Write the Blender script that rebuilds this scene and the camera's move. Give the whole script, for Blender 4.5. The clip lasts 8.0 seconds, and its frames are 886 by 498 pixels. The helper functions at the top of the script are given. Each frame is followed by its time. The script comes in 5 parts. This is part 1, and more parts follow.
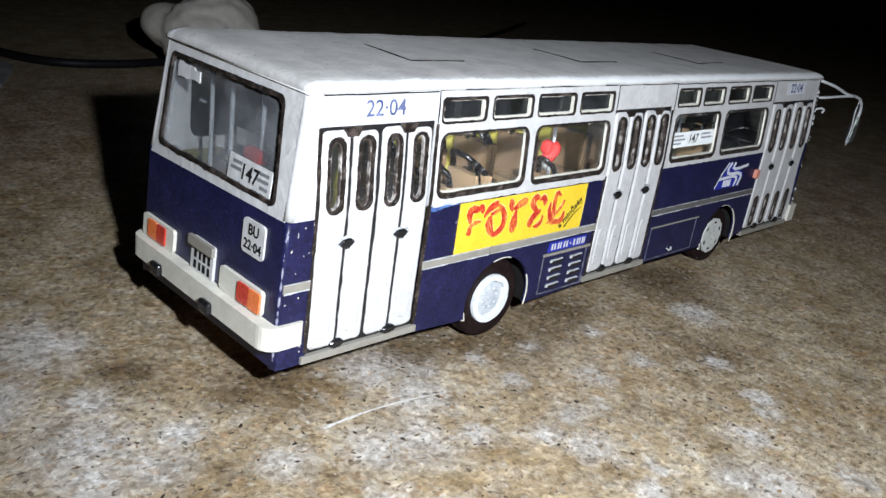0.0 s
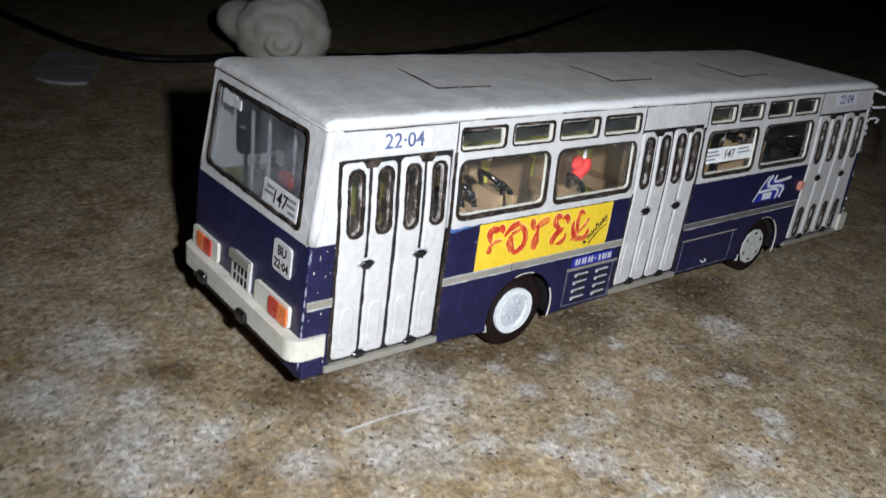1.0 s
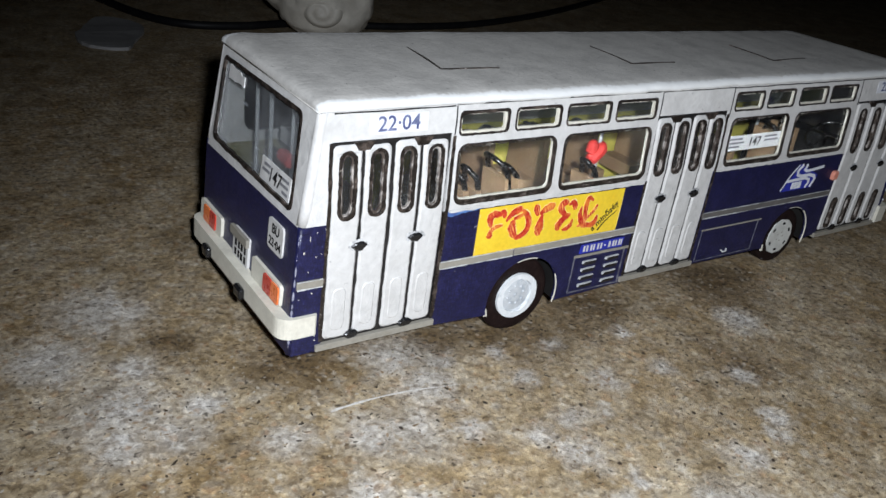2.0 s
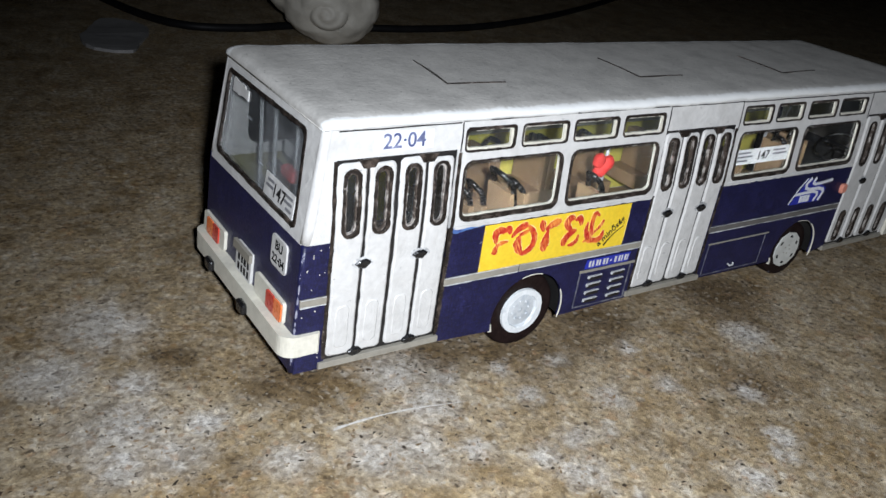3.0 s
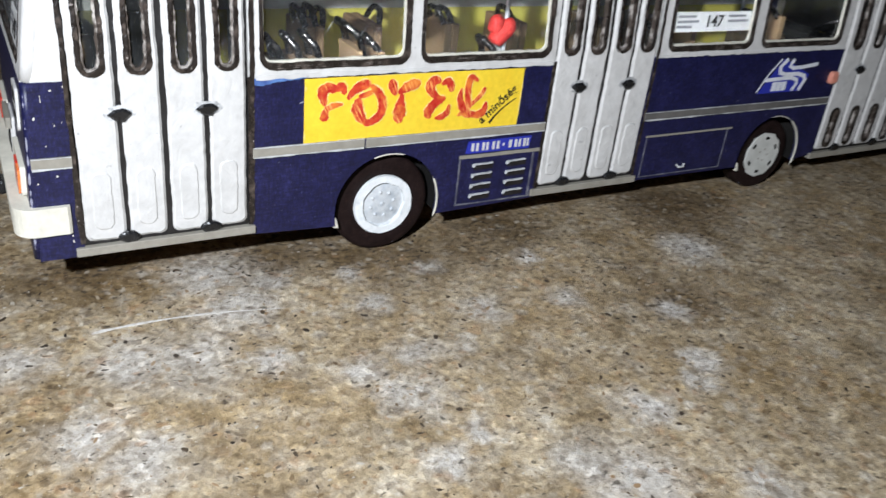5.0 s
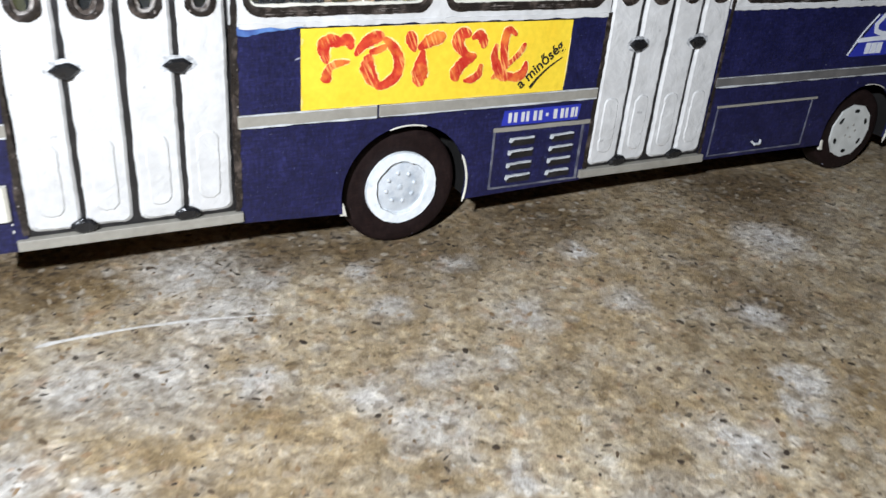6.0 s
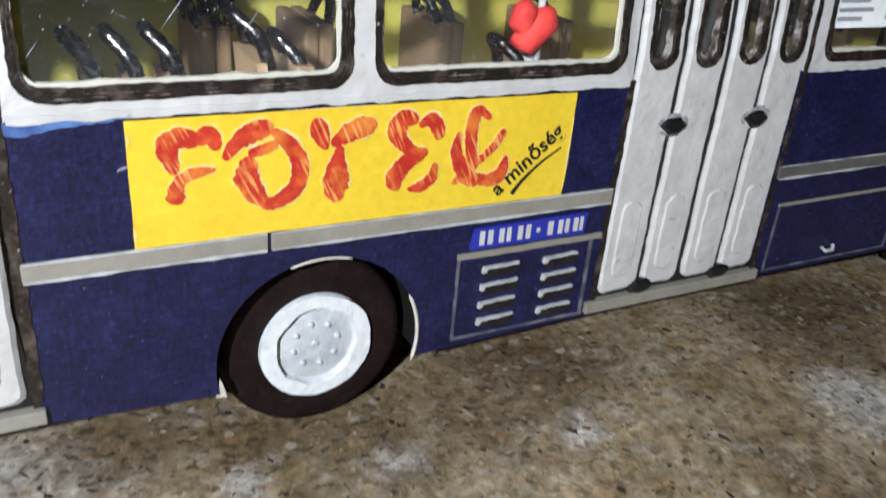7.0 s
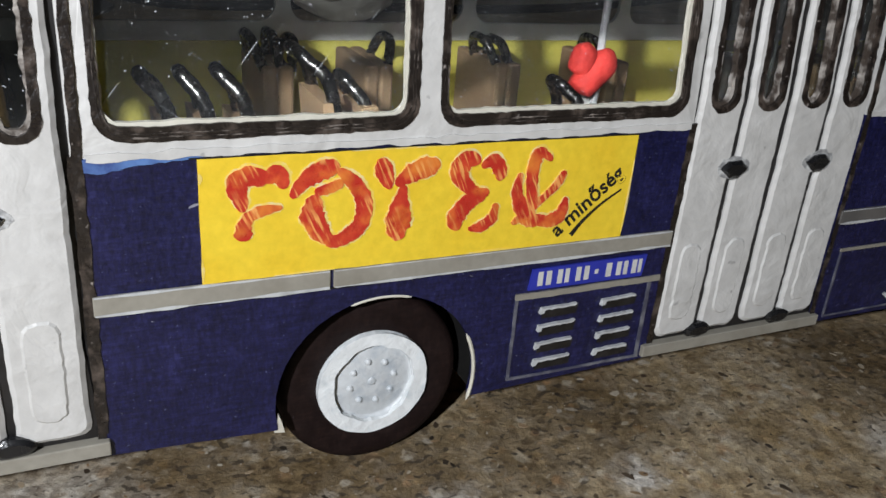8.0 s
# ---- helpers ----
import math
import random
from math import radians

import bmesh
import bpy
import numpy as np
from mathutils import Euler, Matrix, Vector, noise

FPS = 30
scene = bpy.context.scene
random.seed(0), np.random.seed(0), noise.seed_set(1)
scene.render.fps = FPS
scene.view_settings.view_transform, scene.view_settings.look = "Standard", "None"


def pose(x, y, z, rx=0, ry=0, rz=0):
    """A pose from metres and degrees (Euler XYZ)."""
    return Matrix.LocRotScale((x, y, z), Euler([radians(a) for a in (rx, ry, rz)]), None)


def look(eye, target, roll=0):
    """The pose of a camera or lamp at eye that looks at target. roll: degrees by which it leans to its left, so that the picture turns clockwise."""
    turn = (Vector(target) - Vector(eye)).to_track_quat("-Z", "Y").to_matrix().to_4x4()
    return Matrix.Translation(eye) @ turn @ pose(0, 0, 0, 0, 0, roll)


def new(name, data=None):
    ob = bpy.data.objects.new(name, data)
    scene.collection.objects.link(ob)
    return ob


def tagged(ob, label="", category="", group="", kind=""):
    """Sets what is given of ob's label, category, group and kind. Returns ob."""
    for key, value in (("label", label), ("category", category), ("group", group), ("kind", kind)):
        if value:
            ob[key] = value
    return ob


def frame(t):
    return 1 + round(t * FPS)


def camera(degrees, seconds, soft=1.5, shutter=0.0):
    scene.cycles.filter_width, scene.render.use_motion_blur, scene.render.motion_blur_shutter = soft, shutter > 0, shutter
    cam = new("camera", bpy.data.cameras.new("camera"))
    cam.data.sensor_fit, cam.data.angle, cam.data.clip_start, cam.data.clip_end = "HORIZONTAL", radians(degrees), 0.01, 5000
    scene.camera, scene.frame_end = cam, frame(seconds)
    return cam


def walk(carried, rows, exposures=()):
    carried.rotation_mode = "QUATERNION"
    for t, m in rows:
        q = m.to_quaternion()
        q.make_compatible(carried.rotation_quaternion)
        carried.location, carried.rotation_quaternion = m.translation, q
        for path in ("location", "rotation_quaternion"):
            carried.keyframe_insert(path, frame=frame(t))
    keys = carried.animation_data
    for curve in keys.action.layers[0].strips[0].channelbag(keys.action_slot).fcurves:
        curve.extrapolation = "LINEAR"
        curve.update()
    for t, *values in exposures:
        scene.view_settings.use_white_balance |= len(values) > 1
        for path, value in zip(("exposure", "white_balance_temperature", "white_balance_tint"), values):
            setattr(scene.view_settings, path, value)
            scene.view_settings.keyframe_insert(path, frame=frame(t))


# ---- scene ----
cam = camera(56.3, 8.0, soft=1.5, shutter=0.4)
# seconds, eye in metres, yaw, pitch and roll in degrees
PATH = [
    (0.0, -0.0943, -0.1276, 0.1018, -46.73, -20.90, 8.22),
    (0.2, -0.0942, -0.1285, 0.1044, -46.31, -21.19, 8.46),
    (0.5, -0.0926, -0.1296, 0.1114, -45.47, -21.51, 8.05),
    (0.7, -0.0916, -0.1356, 0.1147, -43.90, -21.93, 7.98),
    (0.8, -0.0914, -0.1350, 0.1188, -43.36, -22.84, 8.13),
    (1.0, -0.0891, -0.1421, 0.1186, -40.83, -23.47, 7.42),
    (1.2, -0.0854, -0.1490, 0.1208, -38.62, -24.21, 7.29),
    (1.5, -0.0788, -0.1491, 0.1223, -37.18, -25.59, 7.33),
    (3.0, -0.0740, -0.1447, 0.1269, -36.51, -26.48, 8.19),
    (3.5, -0.0731, -0.1431, 0.1283, -36.62, -26.57, 8.37),
    (4.0, -0.0725, -0.1422, 0.1284, -36.84, -26.64, 8.51),
    (4.2, -0.0664, -0.1429, 0.1277, -37.17, -27.46, 9.23),
    (4.3, -0.0589, -0.1436, 0.1245, -37.74, -28.10, 9.72),
    (4.5, -0.0399, -0.1513, 0.1086, -35.86, -27.44, 8.38),
    (4.7, -0.0237, -0.1484, 0.0960, -34.79, -27.76, 7.62),
    (5.0, -0.0102, -0.1477, 0.0891, -31.44, -27.58, 6.00),
    (5.2, -0.0080, -0.1432, 0.0830, -29.74, -27.41, 5.14),
    (6.3, 0.0138, -0.1103, 0.0707, -28.99, -28.04, 4.69),
    (6.5, 0.0213, -0.0981, 0.0684, -29.69, -28.09, 5.05),
    (6.7, 0.0293, -0.0878, 0.0679, -29.70, -27.38, 5.43),
    (6.9, 0.0347, -0.0804, 0.0679, -29.48, -27.01, 5.24),
    (7.0, 0.0363, -0.0780, 0.0670, -29.12, -26.20, 4.73),
    (7.2, 0.0368, -0.0759, 0.0672, -28.95, -25.68, 4.73),
    (7.5, 0.0357, -0.0769, 0.0671, -27.41, -24.67, 4.23),
    (8.0, 0.0341, -0.0770, 0.0674, -25.95, -23.98, 4.41),
]
walk(cam, [(t, pose(x, y, z, 0, 0, yaw) @ pose(0, 0, 0, 90 + pitch) @ pose(0, 0, 0, 0, 0, roll)) for t, x, y, z, yaw, pitch, roll in PATH], exposures=[(0.0, 0.36, 5950, 10), (0.2, 0.10, 5980, 10), (0.5, -0.02, 6000, 10), (1.5, -0.1, 6100, 10), (4.0, 0.02, 6100, 10), (4.5, 0.0, 6100, 10), (5.0, 0.10, 6100, 10), (6.5, 0.22, 6000, 10), (7.0, 0.0, 6100, 10), (7.5, -0.38, 6350, 10), (8.0, -0.38, 6350, 10)])

# ---- world and light ----
from mathutils.geometry import tessellate_polygon

world = bpy.data.worlds.new("night")
scene.world = world
world.use_nodes = True
world.node_tree.nodes["Background"].inputs[0].default_value = (0.6, 0.75, 1.0, 1)
world.node_tree.nodes["Background"].inputs[1].default_value = 0.003

# the phone's own lamp: a wide soft beam
torch = new("torch", bpy.data.lights.new("torch", "SPOT"))
torch.data.energy = 4.1
torch.data.spot_size = radians(108)
torch.data.spot_blend = 1.0
torch.data.color = (0.94, 0.965, 1.0)
torch.data.shadow_soft_size = 0.004
torch.matrix_world = look((-0.072, -0.168, 0.140), (0.080, -0.026, 0.0))


# ---- materials ----
def material(name):
    m = bpy.data.materials.new(name)
    m.use_nodes = True
    nt = m.node_tree
    return m, nt, nt.nodes["Principled BSDF"]


def node(nt, kind, **values):
    n = nt.nodes.new(kind)
    for key, v in values.items():
        if key == "op":
            n.operation = v
        elif key == "dt":
            n.data_type = v
        else:
            n.inputs[key].default_value = v
    return n


def coords(nt, scale=1.0):
    tc = nt.nodes.new("ShaderNodeTexCoord")
    mp = node(nt, "ShaderNodeMapping", Scale=(scale, scale, scale))
    nt.links.new(tc.outputs["Object"], mp.inputs["Vector"])
    return mp.outputs["Vector"]


def noise_tex(nt, vec, scale, detail=4.0, rough=0.55, distortion=0.0):
    n = node(nt, "ShaderNodeTexNoise", Scale=scale, Detail=detail, Roughness=rough, Distortion=distortion)
    nt.links.new(vec, n.inputs["Vector"])
    return n.outputs["Fac"]


def ramp(nt, fac, stops):
    r = nt.nodes.new("ShaderNodeValToRGB")
    while len(r.color_ramp.elements) < len(stops):
        r.color_ramp.elements.new(0.5)
    for e, (p, c) in zip(r.color_ramp.elements, stops):
        e.position, e.color = p, (*c, 1) if len(c) == 3 else c
    nt.links.new(fac, r.inputs[0])
    return r.outputs[0]


def mixed(nt, fac, a, b, blend="MIX"):
    m = nt.nodes.new("ShaderNodeMix")
    m.data_type, m.blend_type = "RGBA", blend
    for sock, v in ((m.inputs[0], fac), (m.inputs[6], a), (m.inputs[7], b)):
        if hasattr(v, "links"):
            nt.links.new(v, sock)
        elif isinstance(v, (int, float)):
            sock.default_value = v
        else:
            sock.default_value = (*v, 1)
    return m.outputs[2]


def bump(nt, bsdf, height, strength, distance=0.0002):
    b = node(nt, "ShaderNodeBump", Strength=strength, Distance=distance)
    nt.links.new(height, b.inputs["Height"])
    nt.links.new(b.outputs[0], bsdf.inputs["Normal"])


def surface(name, base, wear, low=0.45, high=0.7, fine=900.0, coarse=90.0, rough=0.6, relief=0.3, metal=0.0, specks=None, speck_at=0.68, lumps=0.0):
    """A painted, printed or bare surface: base colour, a second tone in coarse patches, fine grain and relief, and specks if wanted."""
    m, nt, b = material(name)
    v = coords(nt)
    patch = noise_tex(nt, v, coarse, 5, 0.6)
    grain = noise_tex(nt, v, fine, 3, 0.6)
    colour = mixed(nt, ramp(nt, patch, [(low, (0, 0, 0)), (high, (1, 1, 1))]), base, wear)
    colour = mixed(nt, 0.25, colour, ramp(nt, grain, [(0.25, (0.35, 0.35, 0.35)), (0.75, (1, 1, 1))]), "MULTIPLY")
    if specks:
        s = noise_tex(nt, v, fine * 1.3, 2, 0.5)
        colour = mixed(nt, ramp(nt, s, [(speck_at, (0, 0, 0)), (speck_at + 0.05, (1, 1, 1))]), colour, specks)
    nt.links.new(colour, b.inputs["Base Color"])
    r = ramp(nt, grain, [(0.2, (rough - 0.12,) * 3), (0.8, (min(1, rough + 0.12),) * 3)])
    nt.links.new(r, b.inputs["Roughness"])
    b.inputs["Metallic"].default_value = metal
    height = grain
    if lumps:
        add = node(nt, "ShaderNodeMath", op="MULTIPLY_ADD")
        nt.links.new(noise_tex(nt, v, 170, 3, 0.55, 1.2), add.inputs[0])
        add.inputs[1].default_value = lumps
        nt.links.new(grain, add.inputs[2])
        height = add.outputs[0]
    bump(nt, b, height, relief)
    return m


WHITE = surface("white_paint", (0.615, 0.603, 0.58), (0.545, 0.533, 0.51), fine=480, coarse=130, rough=0.45, relief=0.6, specks=(0.36, 0.35, 0.34), speck_at=0.715, lumps=2.2)
CREAM = surface("cream_card", (0.68, 0.65, 0.55), (0.58, 0.55, 0.46), rough=0.6)
BLUE = surface("navy_printed_card", (0.0074, 0.0084, 0.049), (0.0142, 0.015, 0.075), fine=1800, coarse=160, rough=0.40, relief=0.4, specks=(0.08, 0.09, 0.19), speck_at=0.70)
YELLOW = surface("yellow_printed_card", (0.86, 0.61, 0.035), (0.83, 0.55, 0.025), rough=0.5, relief=0.15)
RED = surface("red_brush_paint", (0.52, 0.032, 0.018), (0.70, 0.09, 0.03), low=0.46, high=0.68, fine=520, coarse=420, rough=0.32, relief=0.8)
BLACK = surface("black_ink", (0.010, 0.009, 0.009), (0.022, 0.020, 0.020), coarse=400, rough=0.45, relief=0.4)
DARK = surface("dark_brown_paint", (0.017, 0.013, 0.011), (0.11, 0.085, 0.07), low=0.50, high=0.72, fine=800, coarse=420, rough=0.32, relief=1.0, specks=(0.26, 0.23, 0.21), speck_at=0.70, lumps=1.5)
RIDGE = surface("worn_brown_ridge", (0.022, 0.017, 0.014), (0.30, 0.26, 0.23), low=0.52, high=0.66, fine=900, coarse=300, rough=0.4, relief=0.8)
HALO = surface("pale_yellow_paint", (0.86, 0.62, 0.10), (0.80, 0.70, 0.42), coarse=500, rough=0.5)
GREY_STRIP = surface("grey_beige_strip", (0.30, 0.28, 0.235), (0.24, 0.22, 0.18), coarse=160, rough=0.4, relief=0.15)
DULL_STRIP = surface("dark_grey_strip", (0.11, 0.105, 0.10), (0.16, 0.15, 0.14), coarse=160, rough=0.35, relief=0.2)
ROOF = surface("grey_felted_card", (0.565, 0.545, 0.505), (0.45, 0.435, 0.405), low=0.40, fine=800, coarse=130, rough=0.85, relief=0.7, specks=(0.17, 0.165, 0.155), speck_at=0.70, lumps=0.5)
TYRE = surface("brown_black_tyre", (0.011, 0.0055, 0.005), (0.018, 0.010, 0.009), coarse=300, rough=0.65, relief=0.3)
RIM = surface("white_rim_paint", (0.80, 0.82, 0.82), (0.56, 0.62, 0.65), low=0.52, high=0.72, coarse=420, fine=700, rough=0.38, relief=0.9, lumps=2.0)
RIM_DISC = surface("grey_white_disc", (0.58, 0.60, 0.61), (0.42, 0.46, 0.50), low=0.5, high=0.7, coarse=500, fine=900, rough=0.4, relief=0.6)
DULL_RIM = surface("dull_cream_rim_paint", (0.62, 0.62, 0.58), (0.50, 0.50, 0.46), coarse=300, fine=1200, rough=0.5, relief=0.5)
KRAFT = surface("kraft_card", (0.31, 0.20, 0.105), (0.26, 0.165, 0.085), coarse=140, rough=0.75, relief=0.3)
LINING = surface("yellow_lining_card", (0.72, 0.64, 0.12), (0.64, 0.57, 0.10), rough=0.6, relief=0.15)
SHADED_LINING = surface("shaded_lining_card", (0.22, 0.20, 0.08), (0.16, 0.15, 0.06), rough=0.7, relief=0.15)
WIRE = surface("dark_bright_wire", (0.20, 0.19, 0.18), (0.12, 0.115, 0.11), coarse=500, rough=0.26, relief=0.6, metal=1.0)
PALE_WIRE = surface("pale_grey_wire", (0.55, 0.56, 0.56), (0.40, 0.40, 0.40), coarse=500, rough=0.35, relief=0.2)
ORANGE = surface("orange_lens", (0.80, 0.20, 0.05), (0.70, 0.12, 0.03), coarse=400, rough=0.3, relief=0.2)
LENS_RED = surface("red_lens", (0.55, 0.05, 0.025), (0.45, 0.03, 0.02), coarse=400, rough=0.3, relief=0.2)
SCARLET = surface("scarlet_paint", (0.62, 0.035, 0.025), (0.46, 0.02, 0.015), fine=600, coarse=400, rough=0.75, relief=1.0, lumps=2.5)
SIGN_BLUE = surface("bright_blue_print", (0.025, 0.035, 0.36), (0.02, 0.03, 0.28), rough=0.5, relief=0.1)
PAINT_BLUE = surface("light_blue_brushed_paint", (0.10, 0.20, 0.45), (0.03, 0.05, 0.20), coarse=300, rough=0.5)
PAPER = surface("white_paper", (0.72, 0.73, 0.76), (0.66, 0.67, 0.71), coarse=300, rough=0.7, relief=0.1)
PALE_INK = surface("slate_blue_ink", (0.07, 0.085, 0.19), (0.20, 0.22, 0.34), coarse=500, rough=0.6, relief=0.05)
STREAKED = surface("streaky_card_edge", (0.07, 0.055, 0.045), (0.46, 0.42, 0.38), low=0.46, high=0.60, fine=650, coarse=330, rough=0.32, relief=0.9)
THIN_LINE = surface("scuffed_grey_line", (0.07, 0.07, 0.10), (0.24, 0.24, 0.26), coarse=260, rough=0.5, relief=0.4)
FOLD = surface("pale_lavender_card", (0.30, 0.30, 0.36), (0.13, 0.13, 0.22), coarse=300, rough=0.5, relief=0.3)
INK_GREY = surface("grey_ink", (0.16, 0.16, 0.17), (0.22, 0.22, 0.23), rough=0.7)
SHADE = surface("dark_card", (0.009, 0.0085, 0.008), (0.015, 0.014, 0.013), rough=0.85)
SMUDGE = surface("grey_smudge", (0.30, 0.30, 0.30), (0.62, 0.62, 0.61), low=0.42, high=0.58, coarse=900, rough=0.4, relief=0.5)
SALMON = surface("salmon_lens", (0.72, 0.30, 0.22), (0.62, 0.22, 0.15), coarse=400, rough=0.4, relief=0.3)
RUBBER = surface("black_rubber", (0.010, 0.010, 0.011), (0.018, 0.018, 0.018), fine=500, rough=0.26, relief=0.7)
CABLE = surface("black_cable_sheath", (0.007, 0.007, 0.008), (0.012, 0.012, 0.012), rough=0.5, relief=0.1)
SHELL = surface("pale_shell", (0.60, 0.56, 0.48), (0.46, 0.42, 0.35), fine=300, coarse=35, rough=0.55, relief=0.2)
PALE_STONE = surface("pale_flat_stone", (0.27, 0.265, 0.26), (0.20, 0.195, 0.19), fine=400, coarse=60, rough=0.8)
SHADED_PLASTER = surface("shaded_plaster", (0.030, 0.029, 0.028), (0.018, 0.018, 0.018), fine=60, coarse=4, rough=0.95, relief=0.3)


def painted_edge(m, paint):
    """White paint that laps raggedly over the long edges of the roof."""
    nt = m.node_tree
    b = nt.nodes["Principled BSDF"]
    below = b.inputs["Base Color"].links[0].from_socket
    v = coords(nt)
    sep = nt.nodes.new("ShaderNodeSeparateXYZ")
    nt.links.new(v, sep.inputs[0])
    off = node(nt, "ShaderNodeMath", op="SUBTRACT")
    off.inputs[1].default_value = 0.030
    nt.links.new(sep.outputs["Y"], off.inputs[0])
    dist = node(nt, "ShaderNodeMath", op="ABSOLUTE")
    nt.links.new(off.outputs[0], dist.inputs[0])
    rag = node(nt, "ShaderNodeMath", op="MULTIPLY_ADD")
    nt.links.new(noise_tex(nt, v, 420, 4, 0.7), rag.inputs[0])
    rag.inputs[1].default_value = 0.0042
    nt.links.new(dist.outputs[0], rag.inputs[2])
    f = nt.nodes.new("ShaderNodeMapRange")
    f.inputs["From Min"].default_value, f.inputs["From Max"].default_value = 0.0284, 0.0292
    nt.links.new(rag.outputs[0], f.inputs["Value"])
    nt.links.new(mixed(nt, f.outputs[0], below, paint), b.inputs["Base Color"])


painted_edge(ROOF, (0.68, 0.68, 0.66))


def woven(m, strength):
    """Fine crossing fibres and sparse pale scuffs in printed card."""
    nt = m.node_tree
    b = nt.nodes["Principled BSDF"]
    below = b.inputs["Base Color"].links[0].from_socket
    tc = nt.nodes.new("ShaderNodeTexCoord")
    colour = below
    for scale in ((420, 420, 2400), (2000, 2000, 700)):
        mp = node(nt, "ShaderNodeMapping", Scale=scale)
        nt.links.new(tc.outputs["Object"], mp.inputs["Vector"])
        colour = mixed(nt, strength, colour, ramp(nt, noise_tex(nt, mp.outputs[0], 1.0, 3, 0.7), [(0.33, (0.35, 0.33, 0.35)), (0.52, (0.95, 0.95, 0.95)), (0.72, (2.2, 2.1, 1.8))]), "MULTIPLY")
    scuff = noise_tex(nt, tc.outputs["Object"], 620, 3, 0.55, 0.6)
    colour = mixed(nt, ramp(nt, scuff, [(0.735, (0, 0, 0)), (0.76, (0.8,) * 3)]), colour, (0.30, 0.30, 0.36))
    nt.links.new(colour, b.inputs["Base Color"])


def streaked(m, colour, thinned, turn):
    """Paint thinned in patches, and thin brush streaks where the ground shows through it."""
    nt = m.node_tree
    b = nt.nodes["Principled BSDF"]
    below = b.inputs["Base Color"].links[0].from_socket
    tc = nt.nodes.new("ShaderNodeTexCoord")
    turned = node(nt, "ShaderNodeMapping", Rotation=(0, radians(turn), 0))
    nt.links.new(tc.outputs["Object"], turned.inputs["Vector"])
    mp = node(nt, "ShaderNodeMapping", Scale=(2600, 2600, 260))
    nt.links.new(turned.outputs[0], mp.inputs["Vector"])
    lines = ramp(nt, noise_tex(nt, mp.outputs[0], 1.0, 2, 0.5), [(0.50, (0, 0, 0)), (0.60, (1, 1, 1))])
    where = ramp(nt, noise_tex(nt, tc.outputs["Object"], 260, 2, 0.5), [(0.47, (0, 0, 0)), (0.60, (0.9,) * 3)])
    thin = ramp(nt, noise_tex(nt, tc.outputs["Object"], 210, 3, 0.5), [(0.50, (0, 0, 0)), (0.66, (0.75,) * 3)])
    below = mixed(nt, thin, below, thinned)
    nt.links.new(mixed(nt, mixed(nt, 1.0, lines, where, "MULTIPLY"), below, colour), b.inputs["Base Color"])


streaked(RED, (0.82, 0.36, 0.10), (0.74, 0.24, 0.035), 24.0)
woven(BLUE, 0.6)
woven(TYRE, 0.3)
for dull in (TYRE, SHADE, CABLE):
    dull.node_tree.nodes["Principled BSDF"].inputs["Specular IOR Level"].default_value = 0.15


def glass_material(name, clean, dusty, tint=(0.93, 0.95, 0.95)):
    m, nt, b = material(name)
    v = coords(nt)
    b.inputs["Transmission Weight"].default_value = 1.0
    b.inputs["IOR"].default_value = 1.3
    b.inputs["Base Color"].default_value = (*tint, 1)
    dust = noise_tex(nt, v, 1400, 2, 0.5)
    nt.links.new(ramp(nt, dust, [(0.66, (0.0,) * 3), (0.74, (0.08,) * 3)]), b.inputs["Roughness"])
    haze = nt.nodes.new("ShaderNodeBsdfDiffuse")
    haze.inputs[0].default_value = (0.7, 0.72, 0.75, 1)
    mix = nt.nodes.new("ShaderNodeMixShader")
    cloud = noise_tex(nt, v, 60, 3, 0.6)
    film = ramp(nt, cloud, [(0.40, (clean,) * 3), (0.72, (dusty,) * 3)])
    speck = ramp(nt, noise_tex(nt, v, 2900, 2, 0.5), [(0.71, (0, 0, 0)), (0.76, (0.6,) * 3)])
    total = mixed(nt, 1.0, film, speck, "ADD")
    for turn, scale in ((38.0, (60, 60, 2600)), (-52.0, (90, 90, 3400))):
        mp = node(nt, "ShaderNodeMapping", Scale=scale)
        mp.vector_type = "TEXTURE"
        mp.inputs["Scale"].default_value = [1.0 / q for q in scale]
        mp.inputs["Rotation"].default_value = (0, radians(turn), 0)
        nt.links.new(v, mp.inputs["Vector"])
        scratch = ramp(nt, noise_tex(nt, mp.outputs[0], 1.0, 2, 0.5), [(0.735, (0, 0, 0)), (0.77, (0.3,) * 3)])
        total = mixed(nt, 1.0, total, scratch, "ADD")
    nt.links.new(total, mix.inputs[0])
    nt.links.new(b.outputs[0], mix.inputs[1])
    nt.links.new(haze.outputs[0], mix.inputs[2])
    nt.links.new(mix.outputs[0], nt.nodes["Material Output"].inputs[0])
    return m


GLASS = glass_material("clear_plastic", 0.002, 0.018)
# dark tints put the dim inside of the bus into these panes
DUSTY = glass_material("dusty_plastic", 0.035, 0.15, (0.24, 0.25, 0.25))
DIM_PLASTIC = glass_material("dim_plastic", 0.004, 0.03, (0.38, 0.40, 0.36))

